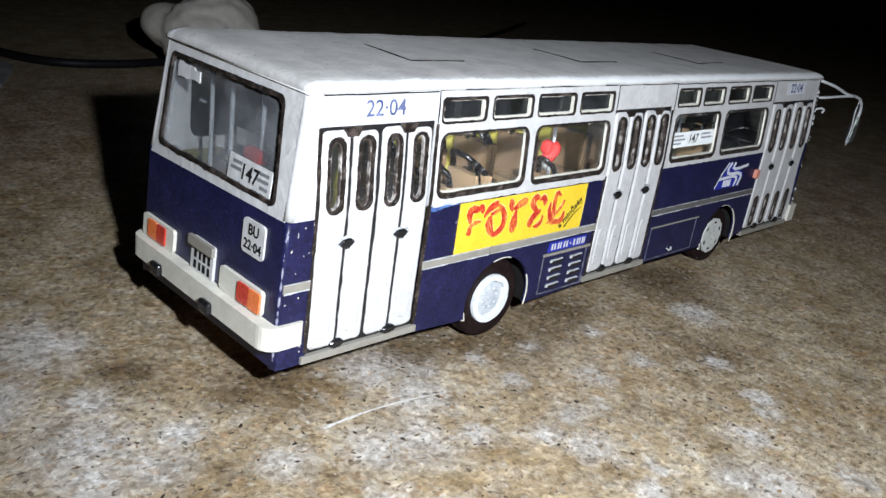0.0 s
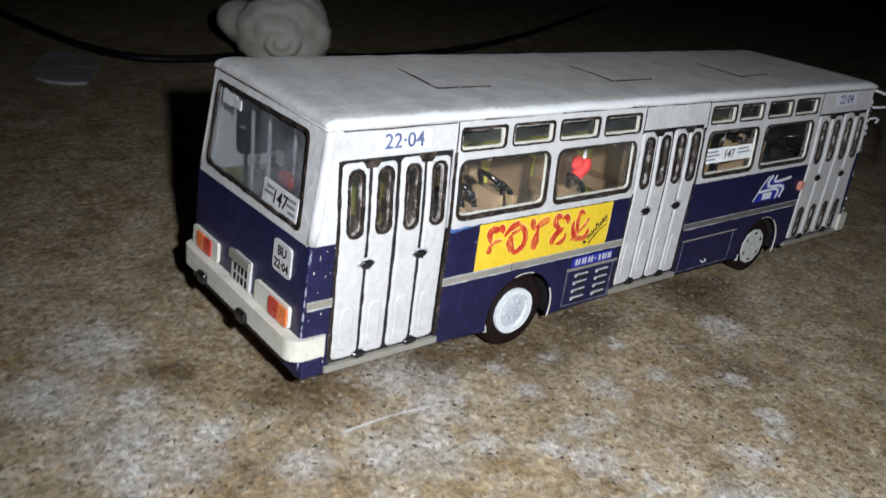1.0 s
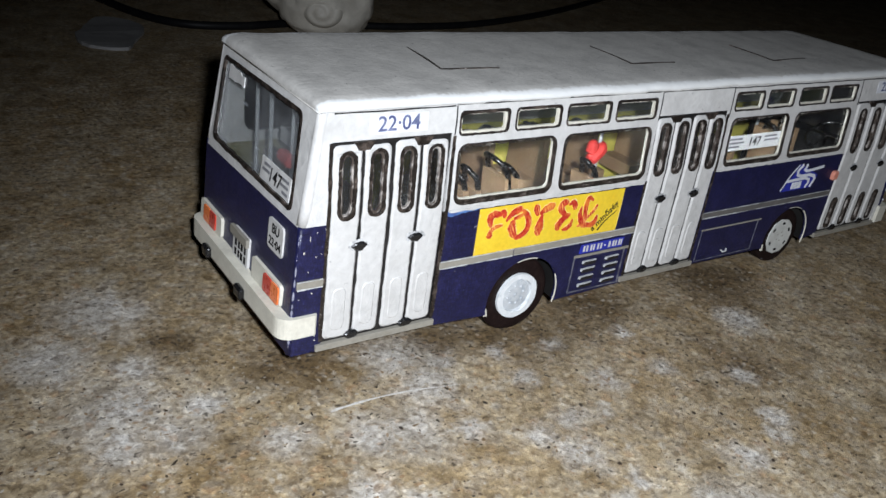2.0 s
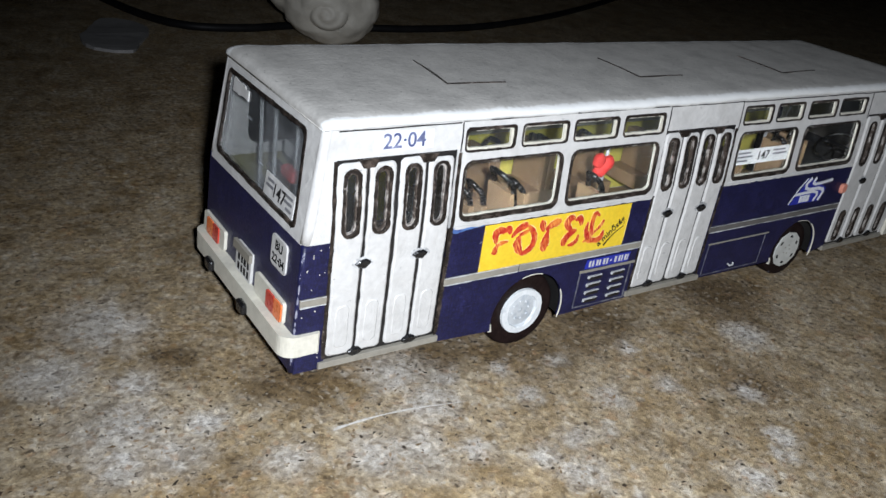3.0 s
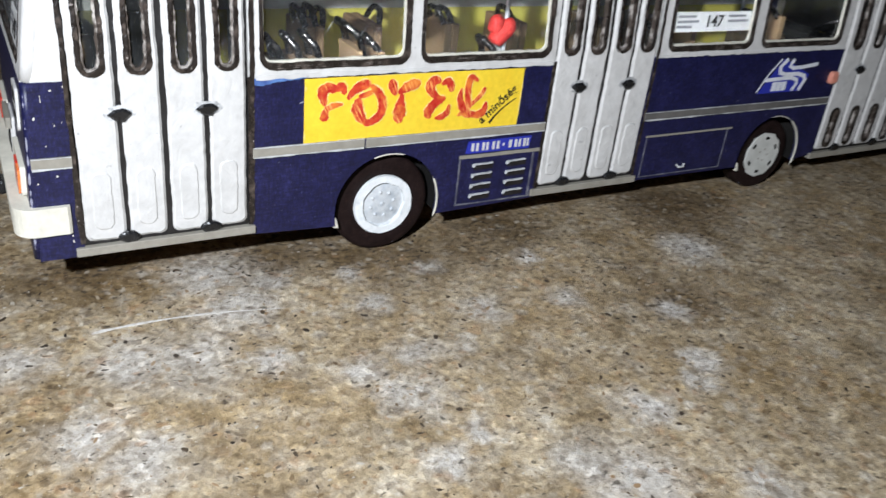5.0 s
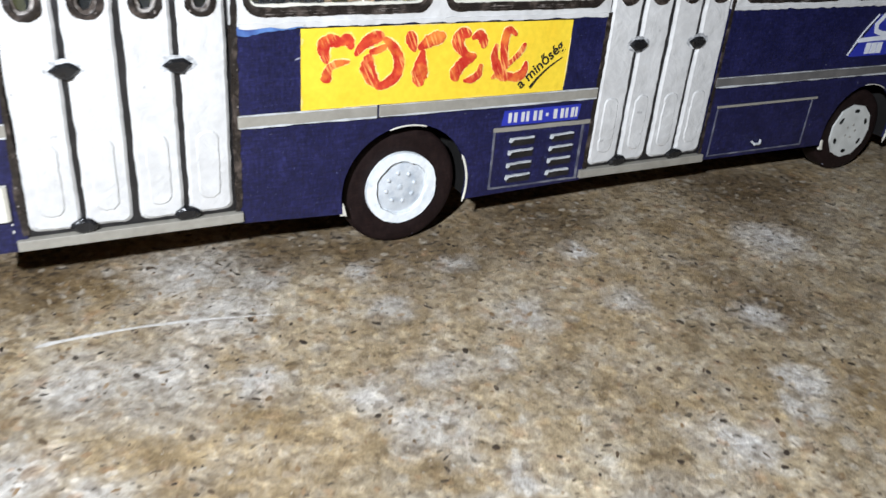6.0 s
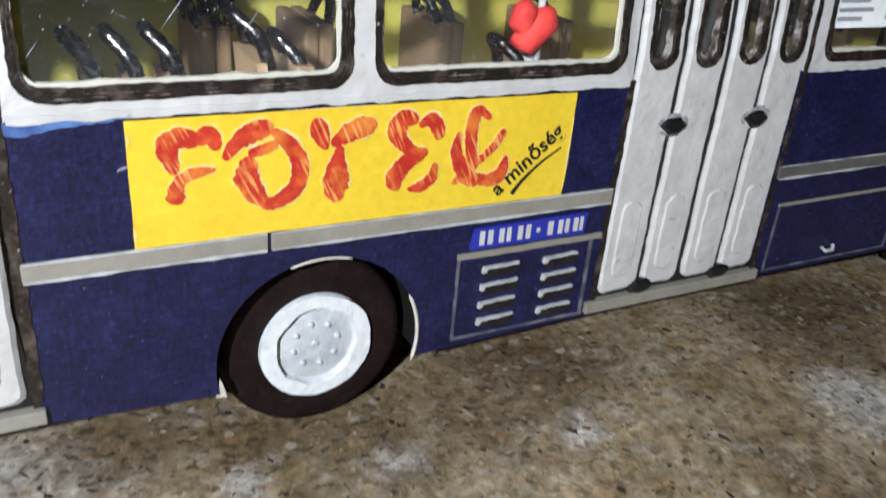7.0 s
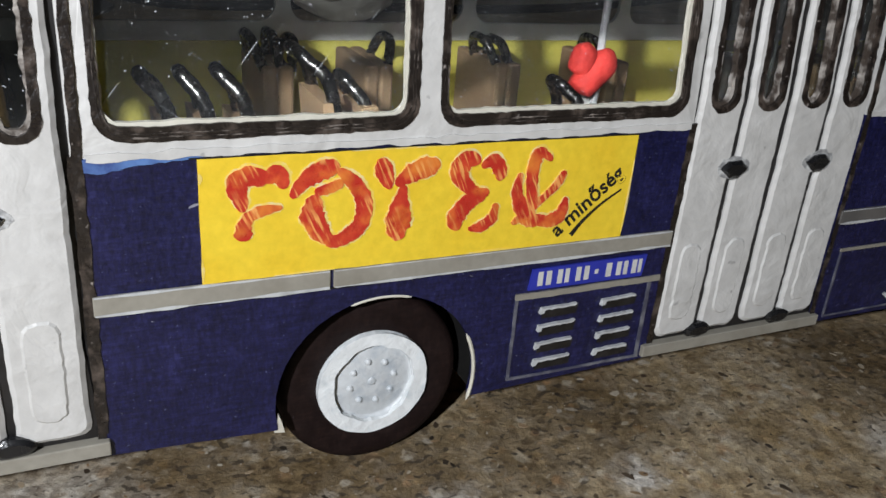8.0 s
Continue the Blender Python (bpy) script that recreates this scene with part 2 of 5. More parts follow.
# pale lime stains on the floor: x, y, radius, in millimetres
STAINS = [(27, 5, 9), (36, -3, 5), (28, -11, 8), (7, -22, 7), (15, -25, 8), (-4, -39, 6), (3, -48, 6), (-11, -16, 5), (28, -30, 4), (48, -48, 6), (54, -37, 5), (63, -38, 3), (54, -19, 3), (74, -28, 5), (96, -12, 3), (45, -65, 4),
          (53, -61, 3), (43, -38, 4), (67, -74, 6), (71, -80, 8), (85, -67, 5), (106, -60, 4), (113, -43, 4), (99, -65, 3), (90, -90, 4), (71, -9, 3), (54, -6, 3), (-36, 52, 12), (-34, 24, 6), (-45, -3, 6), (94, -30, 4), (138, -22, 7), (-42, 10, 11), (-52, 34, 10), (-33, -4, 7), (-24, 4, 5)]
# dark dirt, and shade painted by the bus: x, y, radius, in millimetres
DIRT_AND_SHADE = [(41, 6, 10), (57, 0, 8), (4, 13, 11), (-6, 11, 6), (50, 8, 10), (68, -3, 11), (-23, 32, 6), (96, 5, 14), (84, -2, 9), (118, -40, 10), (150, 0, 16)]


def floor_material():
    m, nt, b = material("worn_concrete")
    v = coords(nt)
    warp = node(nt, "ShaderNodeTexNoise", Scale=150.0, Detail=6.0, Roughness=0.68)
    nt.links.new(v, warp.inputs["Vector"])
    shifted = node(nt, "ShaderNodeVectorMath", op="MULTIPLY_ADD")
    nt.links.new(warp.outputs["Color"], shifted.inputs[0])
    shifted.inputs[1].default_value = (0.011, 0.011, 0)
    nt.links.new(v, shifted.inputs[2])
    masks = []
    for patches in (STAINS, DIRT_AND_SHADE):
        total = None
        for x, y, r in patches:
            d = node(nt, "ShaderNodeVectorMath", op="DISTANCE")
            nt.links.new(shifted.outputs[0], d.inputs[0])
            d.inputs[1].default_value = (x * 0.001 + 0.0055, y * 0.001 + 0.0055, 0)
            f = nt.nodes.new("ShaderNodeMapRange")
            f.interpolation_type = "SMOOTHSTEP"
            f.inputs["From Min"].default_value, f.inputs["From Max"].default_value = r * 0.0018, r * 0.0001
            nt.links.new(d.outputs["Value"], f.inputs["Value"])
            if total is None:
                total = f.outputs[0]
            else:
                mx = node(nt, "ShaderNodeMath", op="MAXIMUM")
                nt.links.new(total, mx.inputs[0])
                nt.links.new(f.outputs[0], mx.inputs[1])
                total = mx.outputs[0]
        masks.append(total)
    total, dirt_shade = masks
    broad = noise_tex(nt, v, 38, 6, 0.62, 0.4)
    mid = noise_tex(nt, v, 190, 6, 0.68, 0.3)
    grain = noise_tex(nt, v, 520, 6, 0.72, 0.5)
    fine = noise_tex(nt, v, 1300, 4, 0.7)
    small = node(nt, "ShaderNodeVectorMath", op="MULTIPLY_ADD")
    nt.links.new(warp.outputs["Color"], small.inputs[0])
    small.inputs[1].default_value = (0.005, 0.005, 0)
    nt.links.new(v, small.inputs[2])
    cells = node(nt, "ShaderNodeTexVoronoi", Scale=900.0, Randomness=1.0)
    nt.links.new(small.outputs[0], cells.inputs["Vector"])
    cell = nt.nodes.new("ShaderNodeSeparateColor")
    nt.links.new(cells.outputs["Color"], cell.inputs[0])
    sand = mixed(nt, ramp(nt, broad, [(0.36, (0, 0, 0)), (0.62, (1, 1, 1))]), (0.345, 0.252, 0.132), (0.42, 0.345, 0.23))
    sand = mixed(nt, ramp(nt, mid, [(0.48, (0, 0, 0)), (0.72, (0.8,) * 3)]), sand, (0.47, 0.43, 0.36))
    sand = mixed(nt, ramp(nt, mid, [(0.30, (0.6,) * 3), (0.45, (0, 0, 0))]), sand, (0.20, 0.145, 0.075))
    rust = noise_tex(nt, small.outputs[0], 120, 4, 0.6)
    sand = mixed(nt, ramp(nt, rust, [(0.62, (0, 0, 0)), (0.72, (0.5,) * 3)]), sand, (0.40, 0.21, 0.09))
    # brown dirt, with the bus's shade mixed into the same mask
    sand = mixed(nt, mixed(nt, 1.0, dirt_shade, (0.85, 0.85, 0.85), "MULTIPLY"), sand, (0.135, 0.09, 0.042))
    half = node(nt, "ShaderNodeMath", op="MULTIPLY")
    nt.links.new(total, half.inputs[0])
    half.inputs[1].default_value = 0.5
    clumps = node(nt, "ShaderNodeMath", op="MULTIPLY_ADD")
    nt.links.new(noise_tex(nt, v, 170, 8, 0.72, 0.3), clumps.inputs[0])
    clumps.inputs[1].default_value = 0.85
    nt.links.new(half.outputs[0], clumps.inputs[2])
    lime = ramp(nt, clumps.outputs[0], [(0.44, (0, 0, 0)), (0.60, (0.30,) * 3), (0.76, (0.62,) * 3), (0.92, (0.95,) * 3)])
    colour = mixed(nt, lime, sand, (0.53, 0.505, 0.465))
    for scale, keep, amount in ((270.0, 0.42, 0.45), (520.0, 0.45, 0.5)):
        stones = node(nt, "ShaderNodeTexVoronoi", Scale=scale, Randomness=1.0)
        nt.links.new(small.outputs[0], stones.inputs["Vector"])
        stone = nt.nodes.new("ShaderNodeSeparateColor")
        nt.links.new(stones.outputs["Color"], stone.inputs[0])
        tone = ramp(nt, stone.outputs[1], [(0.0, (0.055, 0.036, 0.02)), (0.16, (0.16, 0.10, 0.045)), (0.34, (0.27, 0.185, 0.085)), (0.48, (0.36, 0.20, 0.095)), (0.6, (0.34, 0.28, 0.18)), (0.8, (0.45, 0.41, 0.33)), (1.0, (0.62, 0.59, 0.53))])
        round_mask = ramp(nt, stones.outputs["Distance"], [(keep * 0.55, (1, 1, 1)), (keep, (0, 0, 0))])
        chosen = ramp(nt, stone.outputs[2], [(0.50, (0, 0, 0)), (0.62, (amount,) * 3)])
        colour = mixed(nt, mixed(nt, 1.0, round_mask, chosen, "MULTIPLY"), colour, tone)
    blotch = noise_tex(nt, small.outputs[0], 62, 7, 0.66, 0.6)
    colour = mixed(nt, 1.0, colour, ramp(nt, blotch, [(0.36, (0.58, 0.55, 0.50)), (0.47, (0.80, 0.79, 0.77)), (0.55, (0.90, 0.90, 0.90)), (0.66, (1.10, 1.12, 1.15))]), "MULTIPLY")
    colour = mixed(nt, 0.68, colour, ramp(nt, grain, [(0.36, (0.36, 0.30, 0.24)), (0.46, (0.82, 0.79, 0.75)), (0.55, (1.08, 1.06, 1.03)), (0.66, (1.6, 1.58, 1.52))]), "MULTIPLY")
    colour = mixed(nt, 0.5, colour, ramp(nt, cell.outputs[0], [(0.0, (0.25, 0.2, 0.16)), (0.14, (0.75, 0.72, 0.68)), (0.7, (1, 1, 1)), (1.0, (1.5, 1.5, 1.5))]), "MULTIPLY")
    colour = mixed(nt, ramp(nt, fine, [(0.28, (0.6,) * 3), (0.38, (0, 0, 0))]), colour, (0.11, 0.08, 0.05))
    colour = mixed(nt, ramp(nt, fine, [(0.63, (0, 0, 0)), (0.72, (0.7,) * 3)]), colour, (0.60, 0.57, 0.52))
    stretched = node(nt, "ShaderNodeMapping", Rotation=(0, 0, radians(25)), Scale=(520, 860, 500))
    nt.links.new(small.outputs[0], stretched.inputs["Vector"])
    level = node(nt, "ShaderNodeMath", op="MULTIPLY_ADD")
    nt.links.new(dirt_shade, level.inputs[0])
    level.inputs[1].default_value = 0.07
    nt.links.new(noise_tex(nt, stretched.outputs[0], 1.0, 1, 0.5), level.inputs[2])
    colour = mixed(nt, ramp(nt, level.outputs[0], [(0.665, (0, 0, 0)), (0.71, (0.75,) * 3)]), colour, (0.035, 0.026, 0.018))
    nt.links.new(colour, b.inputs["Base Color"])
    nt.links.new(ramp(nt, mid, [(0.3, (0.45,) * 3), (0.7, (0.7,) * 3)]), b.inputs["Roughness"])
    both = node(nt, "ShaderNodeMath", op="ADD")
    nt.links.new(fine, both.inputs[0])
    nt.links.new(grain, both.inputs[1])
    bump(nt, b, both.outputs[0], 0.6, 0.0004)
    return m


FLOOR = floor_material()
GLINT = surface("pale_glint", (0.66, 0.64, 0.60), (0.42, 0.38, 0.32), coarse=700, rough=0.7)


def chip_material(name, single=False):
    m, nt, b = material(name)
    chance = nt.nodes.new("ShaderNodeObjectInfo").outputs["Random"] if single else nt.nodes.new("ShaderNodeNewGeometry").outputs["Random Per Island"]
    tone = ramp(nt, chance, [(0.0, (0.03, 0.022, 0.015)), (0.30, (0.07, 0.048, 0.028)), (0.42, (0.20, 0.135, 0.07)), (0.55, (0.30, 0.20, 0.11)), (0.78, (0.36, 0.29, 0.20)), (1.0, (0.44, 0.39, 0.31))] if single else [(0.0, (0.030, 0.022, 0.015)), (0.24, (0.065, 0.042, 0.026)), (0.40, (0.17, 0.11, 0.055)), (0.60, (0.28, 0.18, 0.095)), (0.80, (0.38, 0.32, 0.23)), (1.0, (0.46, 0.42, 0.35))])
    grain = noise_tex(nt, coords(nt), 1500, 3, 0.6)
    nt.links.new(mixed(nt, 0.5, tone, ramp(nt, grain, [(0.3, (0.5,) * 3), (0.7, (1, 1, 1))]), "MULTIPLY"), b.inputs["Base Color"])
    b.inputs["Roughness"].default_value = 0.55
    bump(nt, b, grain, 0.3)
    return m


CHIPS = chip_material("stone_chips")
LOOSE_CHIP = chip_material("single_stone_chip", True)

# ---- helpers for meshes: all in millimetres ----
MM = 0.001


def part(name, bm, mat, parent=None, label=""):
    """Links a bmesh in millimetres as one mesh object, under a thing or a part if one is given."""
    me = bpy.data.meshes.new(name)
    bmesh.ops.recalc_face_normals(bm, faces=bm.faces)
    bmesh.ops.scale(bm, vec=(MM, MM, MM), verts=bm.verts)
    bm.to_mesh(me)
    bm.free()
    me.materials.append(mat)
    ob = new(name, me)
    if parent:
        ob.parent = parent
    return tagged(ob, label)


def smooth(ob):
    for p in ob.data.polygons:
        p.use_smooth = True
    return ob


def box(bm, x0, x1, y0, y1, z0, z1, bevel=0.0):
    vs = bmesh.ops.create_cube(bm, size=1.0)["verts"]
    for v in vs:
        v.co = Vector((x0 + (v.co.x + 0.5) * (x1 - x0), y0 + (v.co.y + 0.5) * (y1 - y0), z0 + (v.co.z + 0.5) * (z1 - z0)))
    if bevel:
        edges = {e for v in vs for e in v.link_edges}
        bmesh.ops.bevel(bm, geom=list(edges), offset=bevel, segments=2, affect="EDGES", profile=0.5)


def wobbled(loop, amount, step=1.2, seed=0.0):
    """A closed outline cut into short steps and shaken, as a hand cuts or paints it."""
    out = []
    for (ax, ay), (bx, by) in zip(loop, loop[1:] + loop[:1]):
        n = max(1, int(math.hypot(bx - ax, by - ay) / step))
        for k in range(n):
            x, y = ax + (bx - ax) * k / n, ay + (by - ay) * k / n
            w = 0.55 * noise.noise_vector((x * 0.23 + seed, y * 0.23 - seed, seed)) + 0.6 * noise.noise_vector((x * 1.9 - seed, y * 1.9, seed + 3))
            out.append((x + amount * w.x, y + amount * w.y))
    return out


def rounded(x0, z0, x1, z1, r, n=5):
    pts = []
    for cx, cz, a in ((x1 - r, z1 - r, 0), (x0 + r, z1 - r, 90), (x0 + r, z0 + r, 180), (x1 - r, z0 + r, 270)):
        for k in range(n + 1):
            q = radians(a + 90 * k / n)
            pts.append((cx + r * math.cos(q), cz + r * math.sin(q)))
    return pts


def plate(bm, loops, put, w0, w1, chamfer=0.0):
    """A flat piece with an outline and holes (loops of 2D points), from depth w0 to w1, laid into space by put(u, v, w); chamfer slopes the front's outer edge."""
    flat = [Vector((u, v, 0)) for loop in loops for u, v in loop]
    front = [bm.verts.new(put(p.x, p.y, w0)) for p in flat]
    if chamfer:
        rim = [bm.verts.new(put(u, v, w0 + 0.8 * chamfer)) for u, v in loops[0]]
        for vert, (u, v) in zip(front, inset(loops[0], chamfer)):
            vert.co = put(u, v, w0)
    back = [bm.verts.new(put(p.x, p.y, w1)) for p in flat]
    for tri in tessellate_polygon([[Vector((u, v, 0)) for u, v in loop] for loop in loops]):
        if len(set(tri)) == 3:
            bm.faces.new([front[i] for i in tri])
            bm.faces.new([back[i] for i in reversed(tri)])
    at = 0
    for loop in loops:
        n = len(loop)
        for k in range(n):
            a, c = at + k, at + (k + 1) % n
            if chamfer and at == 0:
                bm.faces.new((front[a], front[c], rim[c], rim[a]))
                bm.faces.new((rim[a], rim[c], back[c], back[a]))
            else:
                bm.faces.new((front[a], front[c], back[c], back[a]))
        at += n


def tube(bm, pts, r, sides=8):
    """A round wire along points; r may be one radius or one for each point."""
    pts = [Vector(p) for p in pts]
    rs = r if isinstance(r, (list, tuple)) else [r] * len(pts)
    rings = []
    for k, p in enumerate(pts):
        way = (pts[min(k + 1, len(pts) - 1)] - pts[max(k - 1, 0)]).normalized()
        side = way.cross(Vector((0, 0, 1)) if abs(way.z) < 0.9 else Vector((1, 0, 0))).normalized()
        up = side.cross(way)
        rings.append([bm.verts.new(p + rs[k] * (math.cos(q) * side + math.sin(q) * up)) for q in (2 * math.pi * j / sides for j in range(sides))])
    for a, c in zip(rings, rings[1:]):
        for j in range(sides):
            bm.faces.new((a[j], a[(j + 1) % sides], c[(j + 1) % sides], c[j]))
    bm.faces.new(rings[0][::-1])
    bm.faces.new(rings[-1])


def curve(pts, n=6):
    """A smooth line through points."""
    pts = [Vector(p) for p in pts]
    out = []
    for k in range(len(pts) - 1):
        a, b, c, d = pts[max(k - 1, 0)], pts[k], pts[k + 1], pts[min(k + 2, len(pts) - 1)]
        for j in range(n):
            t = j / n
            out.append(0.5 * (2 * b + (c - a) * t + (2 * a - 5 * b + 4 * c - d) * t * t + (3 * b - a - 3 * c + d) * t**3))
    return out + [pts[-1]]


def lathe(bm, profile, centre, sides=40):
    """A turned body about the y axis: profile rows of (y, radius) about centre (x, z)."""
    rings = []
    for y, r in profile:
        rings.append([bm.verts.new((centre[0] + r * math.cos(q), y, centre[1] + r * math.sin(q))) for q in (2 * math.pi * j / sides for j in range(sides))])
    for a, c in zip(rings, rings[1:]):
        for j in range(sides):
            bm.faces.new((a[j], a[(j + 1) % sides], c[(j + 1) % sides], c[j]))
    bm.faces.new(rings[0][::-1])
    bm.faces.new(rings[-1])


def stroke(bm, pts, put, w0, w1, n=6, blunt=False):
    """A brush stroke: a flat band along rows of (u, v, half width), with rounded ends if blunt."""
    mid = curve([(u, v, h) for u, v, h in pts], n)
    left, right = [], []
    for k, p in enumerate(mid):
        a, b = mid[max(k - 1, 0)], mid[min(k + 1, len(mid) - 1)]
        d = Vector((b.x - a.x, b.y - a.y)).normalized()
        h = p.z * (1 + 0.18 * noise.noise((p.x * 1.7, p.y * 1.7, 3)))
        if blunt:
            near = min(math.dist(p[:2], mid[0][:2]), math.dist(p[:2], mid[-1][:2])) + 0.02
            h *= math.sqrt(max(0.01, 1 - max(0.0, 1 - near / h) ** 2))
            ragged = [0.17 * noise.noise((p.x * 3.0, p.y * 3.0, 9 * side)) + 0.05 * noise.noise((p.x * 9, p.y * 9, 9 * side)) for side in (0, 1)]
            left.append((p.x - d.y * h * (1 + ragged[0]), p.y + d.x * h * (1 + ragged[0])))
            right.append((p.x + d.y * h * (1 + ragged[1]), p.y - d.x * h * (1 + ragged[1])))
            continue
        left.append((p.x - d.y * h, p.y + d.x * h))
        right.append((p.x + d.y * h, p.y - d.x * h))
    step = 0.0006 if blunt else 0.0
    fl, fr = ([bm.verts.new(put(u, v, w0 - step * k)) for k, (u, v) in enumerate(side)] for side in (left, right))
    bl, br = ([bm.verts.new(put(u, v, w1)) for u, v in side] for side in (left, right))
    for k in range(len(mid) - 1):
        bm.faces.new((fl[k], fl[k + 1], fr[k + 1], fr[k]))
        bm.faces.new((bl[k], br[k], br[k + 1], bl[k + 1]))
        bm.faces.new((fl[k], bl[k], bl[k + 1], fl[k + 1]))
        bm.faces.new((fr[k], fr[k + 1], br[k + 1], br[k]))


def lettering(name, text, size, mat, parent, m, label="", weight=0.02):
    """Written words as a mesh in the built-in font, size in millimetres, laid by the pose m (in millimetres)."""
    data = bpy.data.curves.new(name, "FONT")
    data.body, data.size, data.extrude, data.offset = text, size, 0.03, weight
    data.align_x, data.align_y = "CENTER", "CENTER"
    data.resolution_u = 3
    ob = bpy.data.objects.new(name, data)
    scene.collection.objects.link(ob)
    me = bpy.data.meshes.new_from_object(ob.evaluated_get(bpy.context.evaluated_depsgraph_get()))
    bpy.data.objects.remove(ob)
    bpy.data.curves.remove(data)
    me.transform(Matrix.Scale(MM, 4) @ m)
    me.materials.clear()
    me.materials.append(mat)
    out = new(name, me)
    out.parent = parent
    return tagged(out, label)


# ---- the setting ----
def slab(name, x0, x1, y0, y1, z0, z1, mat, label):
    bm = bmesh.new()
    box(bm, x0 * 1000, x1 * 1000, y0 * 1000, y1 * 1000, z0 * 1000, z1 * 1000)
    return tagged(part(name, bm, mat), label, "wall" if "wall" in name else name, kind="structure")


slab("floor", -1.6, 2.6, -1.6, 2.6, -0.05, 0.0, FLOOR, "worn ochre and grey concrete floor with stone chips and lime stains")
# bright streak of thrown light on the floor, put in as a pale line
bm = bmesh.new()
stroke(bm, [(1.2, -10.6, 0.1), (3.0, -10.2, 0.45), (6.0, -10.1, 0.28), (9.0, -10.0, 0.4), (15.0, -10.2, 0.22), (20.0, -10.7, 0.3), (26.0, -11.6, 0.2), (36.5, -14.0, 0.05)], lambda u, v, w: (u, v, w), 0.03, -0.1, 8)
part("pale_scratch", bm, GLINT, bpy.data.objects["floor"], "thin white streak of light painted on the concrete")
# added walls and ceiling; the room's darkness is in their near-black colour
slab("wall_north", -1.6, 2.6, 2.6, 2.7, 0.0, 2.4, SHADED_PLASTER, "plain plaster wall, deep shade put in as near-black colour")
slab("wall_south", -1.6, 2.6, -1.7, -1.6, 0.0, 2.4, SHADED_PLASTER, "plain plaster wall, deep shade put in as near-black colour")
slab("wall_west", -1.7, -1.6, -1.7, 2.7, 0.0, 2.4, SHADED_PLASTER, "plain plaster wall, deep shade put in as near-black colour")
slab("wall_east", 2.6, 2.7, -1.7, 2.7, 0.0, 2.4, SHADED_PLASTER, "plain plaster wall, deep shade put in as near-black colour")
slab("ceiling", -1.7, 2.7, -1.7, 2.7, 2.4, 2.5, SHADED_PLASTER, "plain ceiling, deep shade put in as near-black colour")


def chip_shape(rng, k, verts, faces, x, y, r):
    """One flat uneven chip, in millimetres, added to the lists."""
    n, a0, flat, lift = rng.randint(5, 8), rng.uniform(0, 7), rng.uniform(0.25, 0.75), rng.uniform(0.008, 0.025)
    turn = rng.uniform(0, math.pi)
    base = len(verts)
    for ring, z in ((1.0, -0.05), (0.86, lift)):
        for j in range(n):
            q = a0 + 2 * math.pi * j / n
            rr = r * ring * (0.9 + 0.5 * noise.noise((k * 3.1, math.cos(q) * 1.5, math.sin(q) * 1.5)))
            u, w = rr * math.cos(q), rr * flat * math.sin(q)
            verts.append(((x + u * math.cos(turn) - w * math.sin(turn)) * MM, (y + u * math.sin(turn) + w * math.cos(turn)) * MM, z * MM))
    faces.append([base + n + j for j in range(n)])
    faces += [(base + j, base + (j + 1) % n, base + n + (j + 1) % n, base + n + j) for j in range(n)]


def chip_mesh(name, verts, faces, mat):
    me = bpy.data.meshes.new(name)
    me.from_pydata(verts, [], faces)
    me.materials.append(mat)
    return me


def floor_chips():
    """Stone chips that lie bare in the worn floor: single ones beside the bus, the rest too many to count."""
    rng = random.Random(5)
    verts, faces = [], []
    for k in range(6500):
        if k < 4000:
            x, y = rng.uniform(-80, 240), rng.uniform(-90, 30)
        else:
            x, y = rng.uniform(-160, 420), rng.uniform(-100, 420)
        chip_shape(rng, k, verts, faces, x, y, min(0.9, 0.2 + rng.expovariate(4.6)))
    tagged(new("stone_chips", chip_mesh("stone_chips", verts, faces, CHIPS)), "small dark, rusty and pale stone chips set in the concrete floor", "stone chips", kind="stuff")
    shapes = []
    for k in range(14):
        verts, faces = [], []
        chip_shape(rng, k + 40, verts, faces, 0, 0, 1.0)
        shapes.append(chip_mesh("stone_chip", verts, faces, LOOSE_CHIP))
    for k in range(290):
        x, y = rng.uniform(-45, 175), rng.uniform(-62, 6)
        ob = new("stone_chip", shapes[k % 14])
        size = rng.uniform(0.45, 1.15)
        ob.matrix_world = Matrix.Translation((x * MM, y * MM, 0.00002)) @ Matrix.Rotation(rng.uniform(0, 6.3), 4, "Z") @ Matrix.Diagonal((size, size * rng.uniform(0.7, 1.2), 1, 1))
        ob.parent = bpy.data.objects["floor"]


floor_chips()

# ---- the toy bus ----
bus = new("toy_bus")
bus.matrix_world = pose(0, 0, 0, 0, 0.4, 0)
tagged(bus, "handmade card model of a blue and white city bus", "toy bus")
LENGTH, WIDTH = 245.0, 60.0


def lean(z):
    """How far the side leans inwards at a height."""
    return 0.075 * max(0.0, z - 46.0)


def right(x, z, w):
    return (x, w + lean(z), z)


def left(x, z, w):
    return (x, WIDTH - w, z)


def rear(y, z, w):
    """The rear wall: nearly upright below the belt, leaning forwards above it."""
    return (-6.3 + 0.045 * z + 0.115 * max(0.0, z - 43.7) + w, y + lean(z) * (1 - y / WIDTH), z)


def front(y, z, w):
    return (247.0 - 0.06 * z - w, y + lean(z) * (1 - 2 * y / WIDTH), z)


DOORS = [(3.0, 33.6, 12.9, 62.4), (104.4, 134.2, 12.5, 62.0), (205.4, 241.5, 12.0, 61.0)]
WINDOWS = [(36.0, 67.3), (69.7, 102.5), (137.3, 166.6), (169.8, 202.0)]
SILL, LINTEL, VENT0, VENT1 = 44.0, 59.6, 61.6, 67.6


